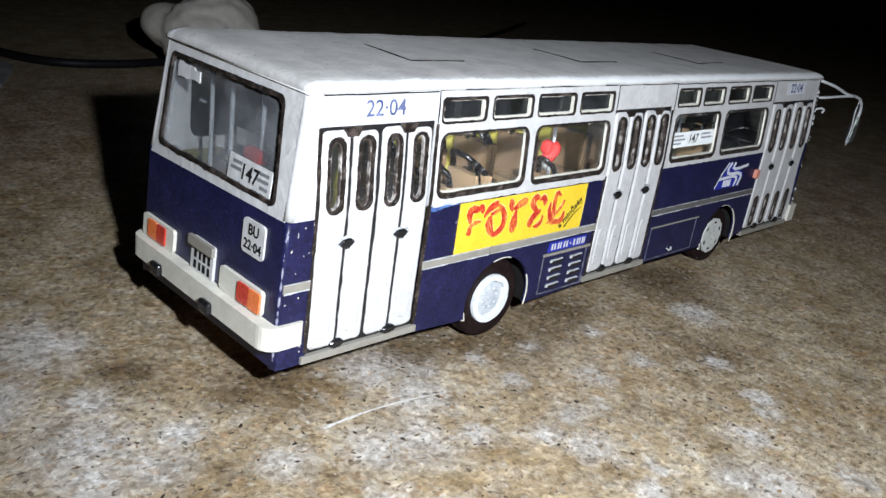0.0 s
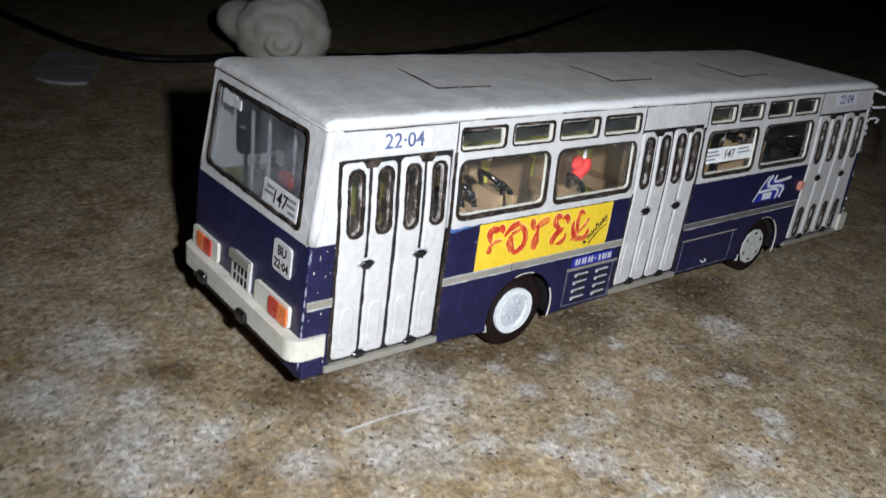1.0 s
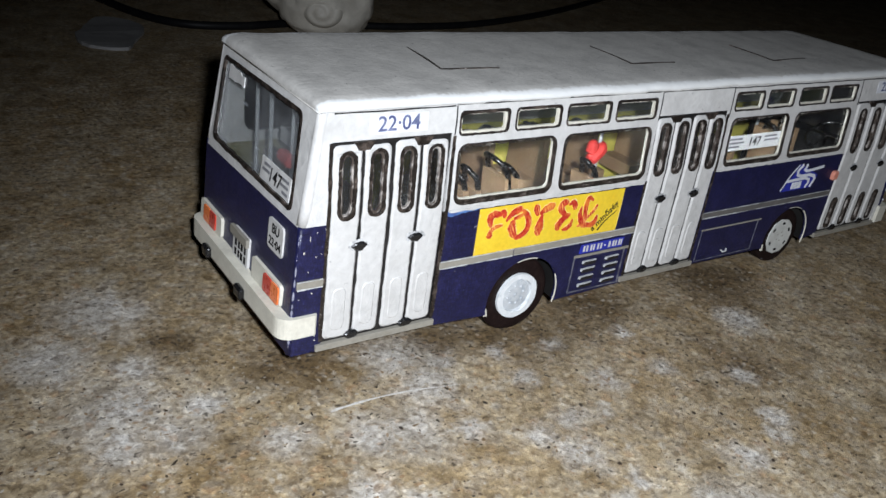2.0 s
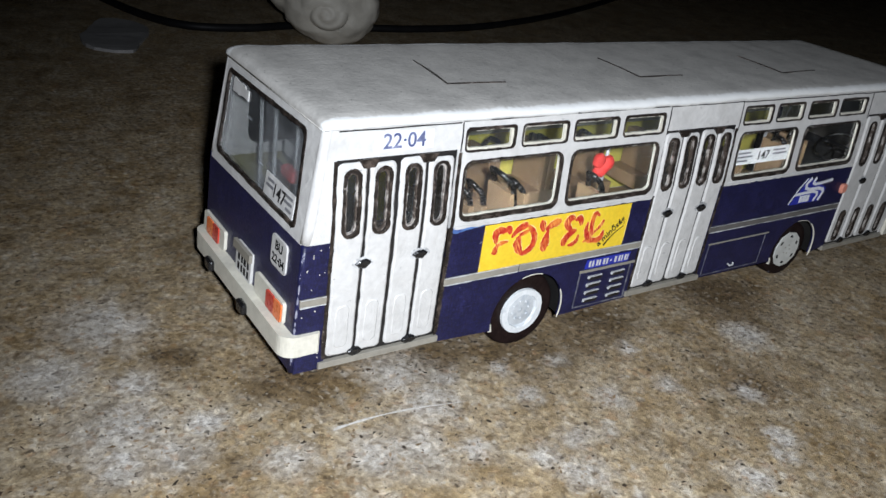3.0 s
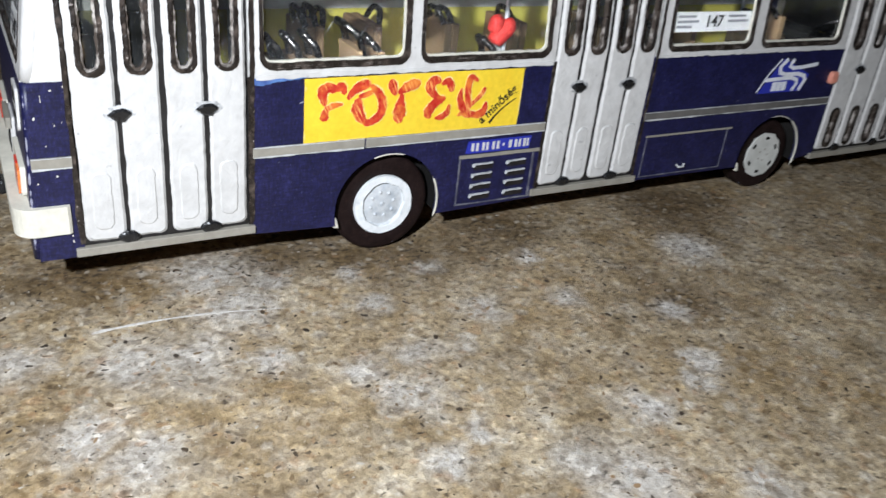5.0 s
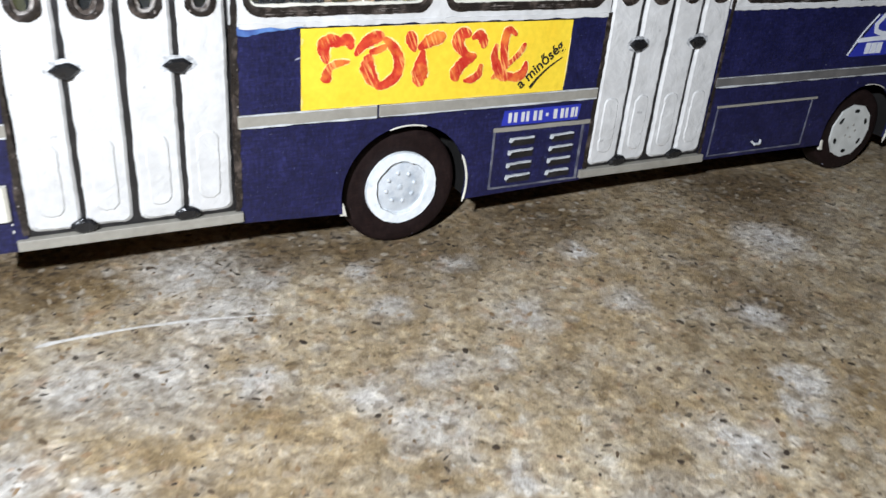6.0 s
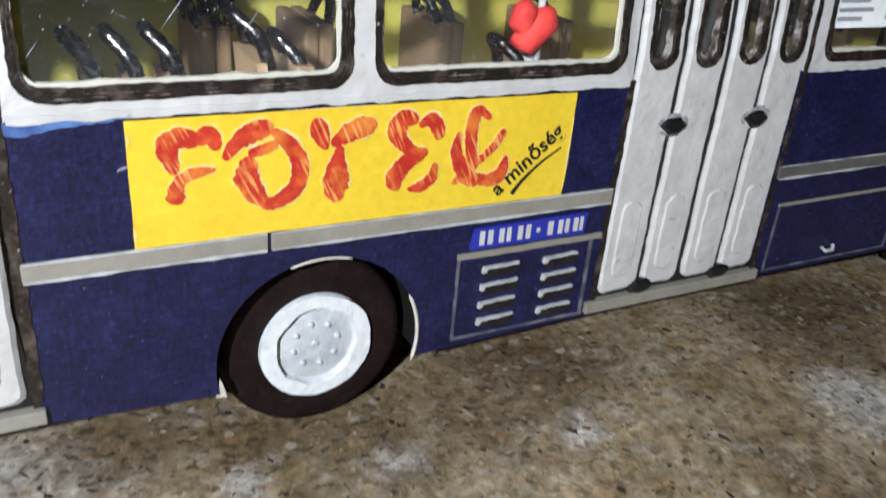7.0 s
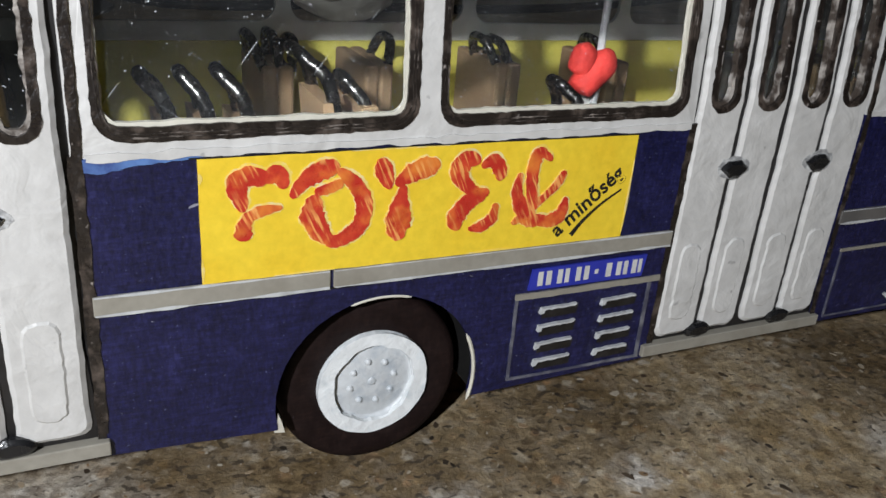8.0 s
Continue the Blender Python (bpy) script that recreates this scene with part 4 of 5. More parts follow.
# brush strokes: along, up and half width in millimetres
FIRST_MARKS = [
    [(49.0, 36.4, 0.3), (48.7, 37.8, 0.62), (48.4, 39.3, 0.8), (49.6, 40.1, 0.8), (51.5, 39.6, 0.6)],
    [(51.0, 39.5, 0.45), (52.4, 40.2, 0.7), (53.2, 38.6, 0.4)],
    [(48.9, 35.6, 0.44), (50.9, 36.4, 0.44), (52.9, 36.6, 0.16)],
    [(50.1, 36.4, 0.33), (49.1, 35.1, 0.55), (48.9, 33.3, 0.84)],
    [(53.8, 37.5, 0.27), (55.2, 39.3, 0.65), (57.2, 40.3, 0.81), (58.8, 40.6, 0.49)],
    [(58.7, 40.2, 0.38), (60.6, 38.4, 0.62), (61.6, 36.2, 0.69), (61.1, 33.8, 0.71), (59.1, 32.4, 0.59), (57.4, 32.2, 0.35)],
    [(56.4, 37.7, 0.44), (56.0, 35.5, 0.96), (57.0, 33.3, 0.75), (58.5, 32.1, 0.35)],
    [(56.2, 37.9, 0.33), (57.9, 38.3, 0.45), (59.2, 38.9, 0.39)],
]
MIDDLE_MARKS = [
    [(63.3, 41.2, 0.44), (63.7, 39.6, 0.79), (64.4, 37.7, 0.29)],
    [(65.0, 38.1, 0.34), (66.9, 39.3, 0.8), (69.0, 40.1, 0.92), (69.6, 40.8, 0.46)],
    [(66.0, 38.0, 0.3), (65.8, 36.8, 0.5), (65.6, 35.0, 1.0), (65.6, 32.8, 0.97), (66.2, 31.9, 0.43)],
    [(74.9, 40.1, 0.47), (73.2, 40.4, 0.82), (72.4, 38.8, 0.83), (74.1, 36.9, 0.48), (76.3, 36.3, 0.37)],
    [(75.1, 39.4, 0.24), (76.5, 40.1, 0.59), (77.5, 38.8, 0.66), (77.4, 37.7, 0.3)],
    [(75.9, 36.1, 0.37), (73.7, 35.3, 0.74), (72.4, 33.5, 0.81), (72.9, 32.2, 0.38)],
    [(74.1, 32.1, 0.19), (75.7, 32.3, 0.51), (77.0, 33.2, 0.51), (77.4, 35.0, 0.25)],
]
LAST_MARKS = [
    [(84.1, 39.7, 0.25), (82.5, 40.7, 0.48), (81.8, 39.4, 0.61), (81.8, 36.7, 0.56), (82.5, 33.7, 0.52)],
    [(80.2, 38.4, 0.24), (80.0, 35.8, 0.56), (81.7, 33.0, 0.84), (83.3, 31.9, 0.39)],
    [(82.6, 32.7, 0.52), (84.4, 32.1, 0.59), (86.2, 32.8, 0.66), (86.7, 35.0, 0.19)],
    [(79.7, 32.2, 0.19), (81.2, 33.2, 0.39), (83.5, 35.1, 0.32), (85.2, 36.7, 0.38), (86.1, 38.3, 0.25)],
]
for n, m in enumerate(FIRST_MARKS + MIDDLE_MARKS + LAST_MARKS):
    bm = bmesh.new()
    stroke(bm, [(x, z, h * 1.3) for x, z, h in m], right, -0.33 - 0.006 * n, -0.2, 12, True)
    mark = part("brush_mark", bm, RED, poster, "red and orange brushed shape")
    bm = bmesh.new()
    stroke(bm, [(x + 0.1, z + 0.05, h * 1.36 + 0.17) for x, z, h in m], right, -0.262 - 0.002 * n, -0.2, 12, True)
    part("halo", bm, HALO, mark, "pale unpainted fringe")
lettering("slogan", "a minőség", 2.75, BLACK, poster, Matrix.Translation((89.9, -0.3, 34.1)) @ Euler((radians(90), 0, 0)).to_matrix().to_4x4() @ Matrix.Rotation(radians(41), 4, "Z"), "black handwritten slogan", 0.055)
bm = bmesh.new()
stroke(bm, [(88.2, 29.9, 0.3), (89.6, 31.6, 0.22), (91.9, 33.6, 0.16), (94.6, 35.3, 0.1)], right, -0.32, -0.2)
part("underline", bm, BLACK, poster, "black pen stroke")

bm = bmesh.new()
plate(bm, [wobbled([(34.3, 41.5), (36.0, 41.2), (39.0, 41.7), (42.0, 41.9), (45.5, 42.3), (44.0, 42.7), (34.3, 42.7)], 0.3, 0.6, 6)], right, -0.15, 0.0)
part("paint_smear", bm, PAINT_BLUE, bus, "lighter blue brushed touch-up")

for x0, x1, z in ((35.2, 103.6, 42.75), (135.0, 204.6, 43.1)):
    bm = bmesh.new()
    n = int((x1 - x0) / 1.3)
    stroke(bm, [(x0 + (x1 - x0) * k / n, z + 0.22 * noise.noise((k * 0.55, x0, 2)), 0.36 + 0.3 * noise.noise((k * 0.8, x0, 6))) for k in range(n + 1)], right, -0.24, 0.1, 3)
    part("paint_lip", bm, WHITE, side_wall, "thick white paint lapping over the belt line")
for x0, x1, z in ((44.0, 95.9, 42.2), (34.6, 104.0, 26.72), (134.6, 204.4, 26.72)):
    bm = bmesh.new()
    n = int((x1 - x0) / 2.2)
    stroke(bm, [(x0 + (x1 - x0) * k / n, z + 0.05 * noise.noise((k * 0.7, x0, 3)), max(0.02, 0.08 + 0.08 * noise.noise((k * 0.9, x0, 5)))) for k in range(n + 1)], right, -0.27, 0.0, 2)
    part("pen_line", bm, BLACK, bus, "thin dark pen line")

# number sign, its characters as bars
bm = bmesh.new()
plate(bm, [[(83.2, 23.0), (100.2, 22.9), (100.6, 25.9), (83.6, 25.8)]], right, -0.3, 0.0)
sign = part("number_sign", bm, SIGN_BLUE, bus, "bright blue sign with white bars")
for x0, wd in ((84.4, 0.7), (85.6, 0.7), (87.2, 0.7), (88.3, 0.6), (89.9, 0.7), (91.1, 0.7), (92.7, 0.5), (94.4, 0.8), (96.0, 0.7), (97.1, 0.6), (98.4, 0.7), (99.4, 0.5)):
    bm = bmesh.new()
    box(bm, x0, x0 + wd, -0.36, -0.2, 24.15 if x0 == 92.7 else 23.5, 24.75 if x0 == 92.7 else 25.4)
    part("bar", bm, WHITE, sign, "white bar")

# fleet number on a strip over the first and the last door
for base, size in ((19.2, 4.9), (222.0, 4.5)):
    bm = bmesh.new()
    plate(bm, [wobbled([(base - 7.6, 63.7), (base + 7.6, 63.7), (base + 7.6, 68.1), (base - 7.6, 68.1)], 0.12, 1.5, base)], right, -0.06, 0.0)
    plaque = part("number_strip", bm, PAPER, bus, "white paper strip with a slate blue fleet number")
    lettering("fleet_number", "22·04", size, PALE_INK, plaque, Matrix.Translation(right(base, 65.8, -0.12)) @ Euler((radians(90 - 4.3), 0, 0)).to_matrix().to_4x4(), "slate blue stencilled fleet number", 0.06)

# engine grille
bm = bmesh.new()
box(bm, 82.0, 103.0, -0.12, 0.0, 10.6, 22.2)
grille = part("grille", bm, BLUE, bus, "navy grille plate with pale slats and a thin frame")
for x0, x1, z0, z1 in ((81.6, 103.4, 21.8, 22.6), (81.7, 82.05, 10.6, 21.8), (101.6, 102.1, 10.6, 21.8), (81.7, 102.2, 10.3, 10.65)):
    bm = bmesh.new()
    plate(bm, [wobbled([(x0, z0), (x1, z0), (x1, z1), (x0, z1)], 0.12, 0.8, x0 + z0)], right, -0.3, 0.0)
    part("grille_frame", bm, GREY_STRIP if z0 > 20 else THIN_LINE, grille, "thin grey strip")
for x0 in (85.2, 94.4):
    for k in range(4):
        z = 20.0 - 2.5 * k
        bm = bmesh.new()
        plate(bm, [wobbled([(x0, z - 0.5), (x0 + 0.5, z - 0.45), (x0 + 0.7, z + 0.05), (x0 + 5.2, z + 0.16), (x0 + 5.4, z + 0.42), (x0 + 0.2, z + 0.32)], 0.2, 0.5, z + x0)], right, -0.62, -0.1)
        slat = part("slat", bm, PALE_WIRE, grille, "small pale raised slat")
        # black plate painted in for the shadow below each slat
        bm = bmesh.new()
        plate(bm, [wobbled([(x0 + 0.5, z - 1.3), (x0 + 5.6, z - 1.2), (x0 + 5.8, z - 0.1), (x0 + 0.7, z - 0.2)], 0.12, 0.8, z)], right, -0.22, -0.1)
        part("slot", bm, BLACK, slat, "black patch painted for the shade under the slat")

# luggage flap
bm = bmesh.new()
box(bm, 137.2, 166.4, -0.12, 0.0, 11.4, 22.4)
flap = part("luggage_flap", bm, BLUE, bus, "navy flap with a thin pale outline")
for x0, x1, z0, z1 in ((136.8, 167.4, 22.1, 22.6), (136.9, 137.25, 11.4, 22.1), (165.7, 166.05, 11.4, 22.1), (136.9, 166.0, 11.1, 11.4)):
    bm = bmesh.new()
    box(bm, x0, x1, -0.3, 0.0, z0, z1, 0.06)
    part("flap_edge", bm, GREY_STRIP if z0 > 20 else THIN_LINE, flap, "thin grey line")
bm = bmesh.new()
tube(bm, [(149.4, -0.4, 13.6), (150.0, -0.9, 13.0), (151.6, -0.9, 13.0), (152.2, -0.4, 13.6)], 0.3, 6)
part("flap_handle", bm, PALE_WIRE, flap, "small pale wire handle")

# operator's emblem as plain shapes
bm = bmesh.new()
plate(bm, [[(173.7, 31.4), (191.0, 31.4), (192.8, 36.0), (181.0, 40.9)]], right, -0.12, 0.0)
emblem = part("emblem", bm, SIGN_BLUE, bus, "bright blue emblem with white bent stripes")
for pts, half in (([(182.1, 40.4), (180.1, 38.6), (180.6, 37.0), (182.8, 36.4), (187.9, 36.4), (190.7, 35.7), (191.5, 34.6), (190.1, 31.9)], 0.55), ([(184.8, 40.3), (183.9, 38.7), (185.3, 38.1), (188.9, 38.2), (194.8, 38.8)], 0.5), ([(175.8, 35.1), (180.6, 35.3), (185.6, 35.4), (188.1, 34.7), (188.4, 33.6), (187.3, 31.9)], 0.5), ([(173.2, 31.8), (176.4, 36.9), (180.1, 40.8)], 0.14)):
    bm = bmesh.new()
    for k, ((ax, az), (bx, bz)) in enumerate(zip(pts, pts[1:])):
        long = math.hypot(bx - ax, bz - az)
        du, dv = (bx - ax) / long * half, (bz - az) / long * half
        grow = 0.6 if half > 0.2 else 0.0
        ax, az, bx, bz = ax - du * grow, az - dv * grow, bx + du * grow, bz + dv * grow
        plate(bm, [[(ax - dv, az + du), (ax + dv, az - du), (bx + dv, bz - du), (bx - dv, bz + du)]], right, -0.2 - 0.006 * k, -0.05)
    part("stripe", bm, PAPER, emblem, "white bent stripe")
for k in range(3):
    (ax, az), (bx, bz) = (178.7, 34.4), (184.5, 31.9)
    x = ax + (bx - ax) * k / 3
    bm = bmesh.new()
    box(bm, x, x + (bx - ax) / 3 - 0.25, -0.2, -0.05, bz, az)
    part("bar", bm, PAPER, emblem, "white bar")

bm = bmesh.new()
plate(bm, [wobbled(rounded(201.6, 32.9, 204.9, 36.4, 0.9, 4), 0.15, 0.8, 3)], right, -1.2, 0.2, 0.4)
part("side_lamp", bm, SALMON, bus, "salmon pink side marker lamp")


# ---- wheels ----
def flat_wheel(cx, cz, r, flip=False):
    """A wheel with a flat cream disc that has dark holes round its edge."""
    s = -1 if flip else 1
    o = WIDTH - 1.4 if flip else 1.4
    bm = bmesh.new()
    lathe(bm, [(o + s * y, q) for y, q in ((1.6, r * 0.42), (1.3, r * 0.5), (1.25, r * 0.9), (1.5, r * 0.97), (2.2, r), (6.0, r), (6.8, r * 0.96), (7.0, r * 0.5))], (cx, cz), 56)
    w = smooth(part("wheel", bm, TYRE, bus, "brown-black tyre with a flat cream disc"))
    bm = bmesh.new()
    plate(bm, [wobbled([(cx + 6.8 * math.cos(q), cz + 6.8 * math.sin(q)) for q in (2 * math.pi * k / 11 for k in range(11))], 0.25, 0.9, cx)], lambda u, v, d: (u, o + s * d, v), 0.8, 1.5)
    part("rim", bm, DULL_RIM, w, "flat cream painted disc")
    for k in range(6):
        q = radians(60 * k + 25)
        a, c = cx + 5.1 * math.cos(q), cz + 5.1 * math.sin(q)
        bm = bmesh.new()
        plate(bm, [wobbled([(a + 0.9 * math.cos(h) * math.sin(q) + 0.5 * math.sin(h) * math.cos(q), c - 0.9 * math.cos(h) * math.cos(q) + 0.5 * math.sin(h) * math.sin(q)) for h in (2 * math.pi * j / 12 for j in range(12))], 0.12, 0.5, k)], lambda u, v, d: (u, o + s * d, v), 0.76, 1.0)
        part("rim_hole", bm, SHADE, w, "dark oval hole")
    for k in range(5):
        q = radians(72 * k)
        bm = bmesh.new()
        lathe(bm, [(o + s * 1.0, 0.34), (o + s * 0.72, 0.3), (o + s * 0.66, 0.05)], (cx + 1.7 * math.cos(q), cz + 1.7 * math.sin(q)), 8)
        smooth(part("wheel_nut", bm, GREY_STRIP, w))
    return w


def wheel(cx, cz, r, flip=False):
    s = -1 if flip else 1
    o = WIDTH - 1.4 if flip else 1.4
    bm = bmesh.new()
    lathe(bm, [(o + s * y, q) for y, q in ((3.5, r * 0.42), (1.3, r * 0.5), (1.25, r * 0.9), (1.5, r * 0.97), (2.2, r), (6.0, r), (6.8, r * 0.96), (7.0, r * 0.5))], (cx, cz), 56)
    w = smooth(part("wheel", bm, TYRE, bus, "brown-black tyre with a white rim"))
    bm = bmesh.new()
    paint, nuts = RIM, RIM_DISC
    lathe(bm, [(o + s * y, q * r) for y, q in ((3.4, 0.60), (0.9, 0.61), (0.75, 0.58), (0.8, 0.47), (1.0, 0.47), (1.3, 0.45), (1.4, 0.43), (1.25, 0.41), (1.2, 0.1), (1.15, 0.02))], (cx, cz), 48)
    smooth(part("rim", bm, RIM_DISC, w, "grey-white wheel disc"))
    bm = bmesh.new()
    def ring(size, uneven, seed):
        out = []
        for k in range(72):
            q = radians(5 * k)
            e = size * r * (1 + uneven * noise.noise((2.2 * math.cos(q), 2.2 * math.sin(q), seed)) + 0.4 * uneven * noise.noise((7 * math.cos(q), 7 * math.sin(q), seed)))
            out.append((cx + e * math.cos(q), cz + e * math.sin(q)))
        return out

    plate(bm, [ring(0.61, 0.03, cx), ring(0.455, 0.06, cx + 4)], lambda u, v, w: (u, o + s * w, v), 0.4, 1.35)
    part("rim_paint", bm, paint, w, "thick uneven white paint on the rim")
    for k in range(8):
        q = radians(45 * k + 12)
        bm = bmesh.new()
        x, z = cx + 0.25 * r * math.cos(q), cz + 0.25 * r * math.sin(q)
        lathe(bm, [(o + s * 1.4, 0.5), (o + s * 1.1, 0.42), (o + s * 0.86, 0.26), (o + s * 0.84, 0.05)], (x, z), 10)
        smooth(part("wheel_nut", bm, nuts, w))
    bm = bmesh.new()
    lathe(bm, [(o + s * 1.4, 0.7), (o + s * 1.1, 0.55), (o + s * 1.0, 0.3), (o + s * 1.06, 0.06)], (cx, cz), 7)
    smooth(part("hub", bm, nuts, w))
    return w


for cx, cz, r in WHEELS:
    for flip in (False, True):
        (wheel if cx < 100 else flat_wheel)(cx, cz, r, flip)
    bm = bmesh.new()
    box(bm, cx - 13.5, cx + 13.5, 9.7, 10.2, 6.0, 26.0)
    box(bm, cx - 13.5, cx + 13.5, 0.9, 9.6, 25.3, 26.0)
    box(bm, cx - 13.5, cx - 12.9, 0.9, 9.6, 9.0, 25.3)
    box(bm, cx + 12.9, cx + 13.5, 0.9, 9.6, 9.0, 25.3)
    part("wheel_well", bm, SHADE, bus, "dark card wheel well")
    bm = bmesh.new()
    plate(bm, [[(cx - 12.5, 8.9), (cx - 11.3, 8.7), (cx - 11.7, 10.4), (cx - 12.0, 11.2)]], right, 0.1, 0.6)
    part("mud_flap", bm, CREAM, bus, "scrap of pale card by the wheel")

# ---- rear fittings ----
bm = bmesh.new()
bend = [(90 * k / 7) for k in range(8)]
near = [(-4.6 - 3.8 * math.sin(radians(a)), 2.7 - 3.8 * math.cos(radians(a))) for a in bend]
outer = [(1.0, -0.6), (0.5, -1.0)] + near + [(u, 60.1 - v) for u, v in near[::-1]] + [(0.5, 61.1), (1.0, 60.7), (1.0, 60.2), (-4.0, 60.2), (-4.0, 0.0), (1.0, 0.0)]
plate(bm, [outer], lambda u, v, w: (u, v, w), 15.9, 21.3)
bmesh.ops.bevel(bm, geom=[e for e in bm.edges if len(e.link_faces) == 2 and e.calc_face_angle(0) > 0.9], offset=0.7, segments=3, affect="EDGES", clamp_overlap=True)
bumper = part("rear_bumper", bm, CREAM, bus, "cream card bumper with black stubs")
for y in (46.0, 22.5):
    bm = bmesh.new()
    box(bm, -9.8, -8.2, y - 2.2, y + 2.2, 15.4, 18.6, 0.7)
    part("bumper_stub", bm, RUBBER, bumper, "black rubber stub")


def rear_lamp(y0, y1, red_first):
    bm = bmesh.new()
    plate(bm, [rounded(y0, 21.4, y1, 27.0, 0.9, 3)], rear, -0.9, 0.1)
    lamp = part("rear_lamp", bm, CREAM, bus, "cream lamp housing with an orange and red lens")
    a = y0 + 0.4 if red_first else y0 + 3.7
    bm = bmesh.new()
    plate(bm, [rounded(a, 21.9, a + 4.2, 26.4, 0.5, 3)], rear, -1.3, -0.7)
    part("lens", bm, LENS_RED if not red_first else ORANGE, lamp, "translucent lamp lens")
    bm = bmesh.new()
    plate(bm, [rounded(a + 4.3, 21.9, a + 8.7, 26.4, 0.5, 3)], rear, -1.3, -0.7)
    part("lens", bm, ORANGE if not red_first else LENS_RED, lamp, "translucent lamp lens")


rear_lamp(43.2, 58.8, False)
rear_lamp(4.8, 21.8, True)

bm = bmesh.new()
plate(bm, [rounded(25.0, 21.2, 34.8, 29.4, 0.6, 3)], rear, -0.8, 0.0)
plate_part = part("rear_plate", bm, WHITE, bus, "white rear plate with dark bars under a grey strip")
bm = bmesh.new()
plate(bm, [[(24.6, 27.4), (35.2, 27.4), (35.2, 29.6), (24.6, 29.6)]], rear, -1.6, -0.7)
part("lamp_strip", bm, GREY_STRIP, plate_part, "grey strip")
for k in range(2):
    for j, wd in enumerate((1.0, 1.2, 0.9, 1.1)):
        bm = bmesh.new()
        y = 26.2 + 2.0 * j
        plate(bm, [[(y, 22.0 + 2.6 * k), (y + wd, 22.0 + 2.6 * k), (y + wd, 23.9 + 2.6 * k), (y, 23.9 + 2.6 * k)]], rear, -0.9, -0.7)
        part("bar", bm, SHADE, plate_part, "dark bar")
bm = bmesh.new()
plate(bm, [rounded(6.7, 33.0, 15.0, 40.6, 1.0, 3)], rear, -0.5, 0.0)
plate_part = part("rear_sign", bm, WHITE, bus, "white rear sign with a dark fleet number")
for text, z, size in (("BU", 38.4, 3.3), ("22·04", 35.0, 3.0)):
    lettering("fleet_number", text, size, SHADE, plate_part, Matrix.Translation((rear(10.8, z, -0.56)[0], 10.8, z)) @ Matrix.Rotation(radians(2.6), 4, "Y") @ Matrix.Rotation(radians(-90), 4, "Z") @ Euler((radians(90), 0, 0)).to_matrix().to_4x4(), "dark fleet number", 0.07)

# front bumper and mirror arms
bm = bmesh.new()
plate(bm, [[(243.5, -1.2), (249.0, -1.0), (251.0, 2.0), (251.0, 58.0), (249.0, 61.0), (243.5, 61.2), (243.5, 60.2), (246.5, 60.0), (246.5, 0.0), (243.5, 0.0)]], lambda u, v, w: (u, v, w), 10.6, 17.4)
part("front_bumper", bm, CREAM, bus, "cream card bumper")
rng = random.Random(31)
for k in range(18):
    z = rng.choice((rng.uniform(12.0, 68.0), rng.uniform(44.0, 64.0)))
    x, y, _ = front(0.0, z, 0.3)
    r = rng.uniform(0.12, 0.42)
    bm = bmesh.new()
    bmesh.ops.create_uvsphere(bm, u_segments=8, v_segments=6, radius=r)
    for v in bm.verts:
        v.co = Vector((x + v.co.x, y - 0.2 + v.co.y, z + v.co.z * 1.6))
    smooth(part("glue_bead", bm, PALE_WIRE, bus, "small pale bead of glue"))
bm = bmesh.new()
tube(bm, curve([(242.0, 1.0, 68.6), (249.0, -2.5, 66.8), (257.0, -4.5, 64.2), (265.0, -6.0, 63.0), (270.0, -6.4, 61.0), (272.4, -6.4, 57.0), (272.0, -6.2, 51.0)], 5), 0.6, 8)
mirror = smooth(part("mirror_arm", bm, PALE_WIRE, bus, "bent pale wire mirror arm"))
for pts, r in (([(243.0, 0.5, 62.0), (246.0, -1.5, 62.4), (254.0, -4.0, 63.2), (262.0, -5.8, 63.4)], 0.5), ([(243.0, 0.4, 57.4), (245.0, -1.0, 58.0), (246.5, -1.6, 57.2), (245.6, -1.2, 56.2)], 0.45), ([(269.0, -6.2, 61.6), (267.0, -6.4, 57.0), (267.8, -6.6, 50.0), (266.8, -6.4, 44.0)], 0.28), ([(271.8, -6.4, 58.0), (270.6, -6.4, 52.0), (269.6, -6.6, 46.0), (267.4, -6.4, 43.0)], 0.28)):
    bm = bmesh.new()
    tube(bm, curve(pts, 5), r, 8)
    smooth(part("strut", bm, PALE_WIRE, mirror, "thin pale wire"))
bm = bmesh.new()
plate(bm, [wobbled(rounded(-8.2, 43.5, -5.0, 55.0, 1.6), 0.3, 1.2, 3)], lambda u, v, w: (269.4 + w + 0.1 * (v - 48), u, v), -0.3, 0.3)
pane = part("mirror", bm, DIM_PLASTIC, mirror, "clear plastic mirror plate")
pane.visible_shadow = False

# ---- inside of the bus ----
bm = bmesh.new()
notched = [(-1.5, 1.3)]
for cx, _, _ in WHEELS:
    notched += [(cx - 13.6, 1.3), (cx - 13.6, 10.3), (cx + 13.6, 10.3), (cx + 13.6, 1.3)]
notched += [(242.0, 1.3), (242.0, 58.4)]
for cx, _, _ in WHEELS[::-1]:
    notched += [(cx + 13.6, 58.4), (cx + 13.6, 49.6), (cx - 13.6, 49.6), (cx - 13.6, 58.4)]
notched += [(-1.5, 58.4)]
plate(bm, [notched], lambda u, v, w: (u, v, w), 15.2, 16.0)
part("bus_floor", bm, KRAFT, bus, "brown kraft card floor")


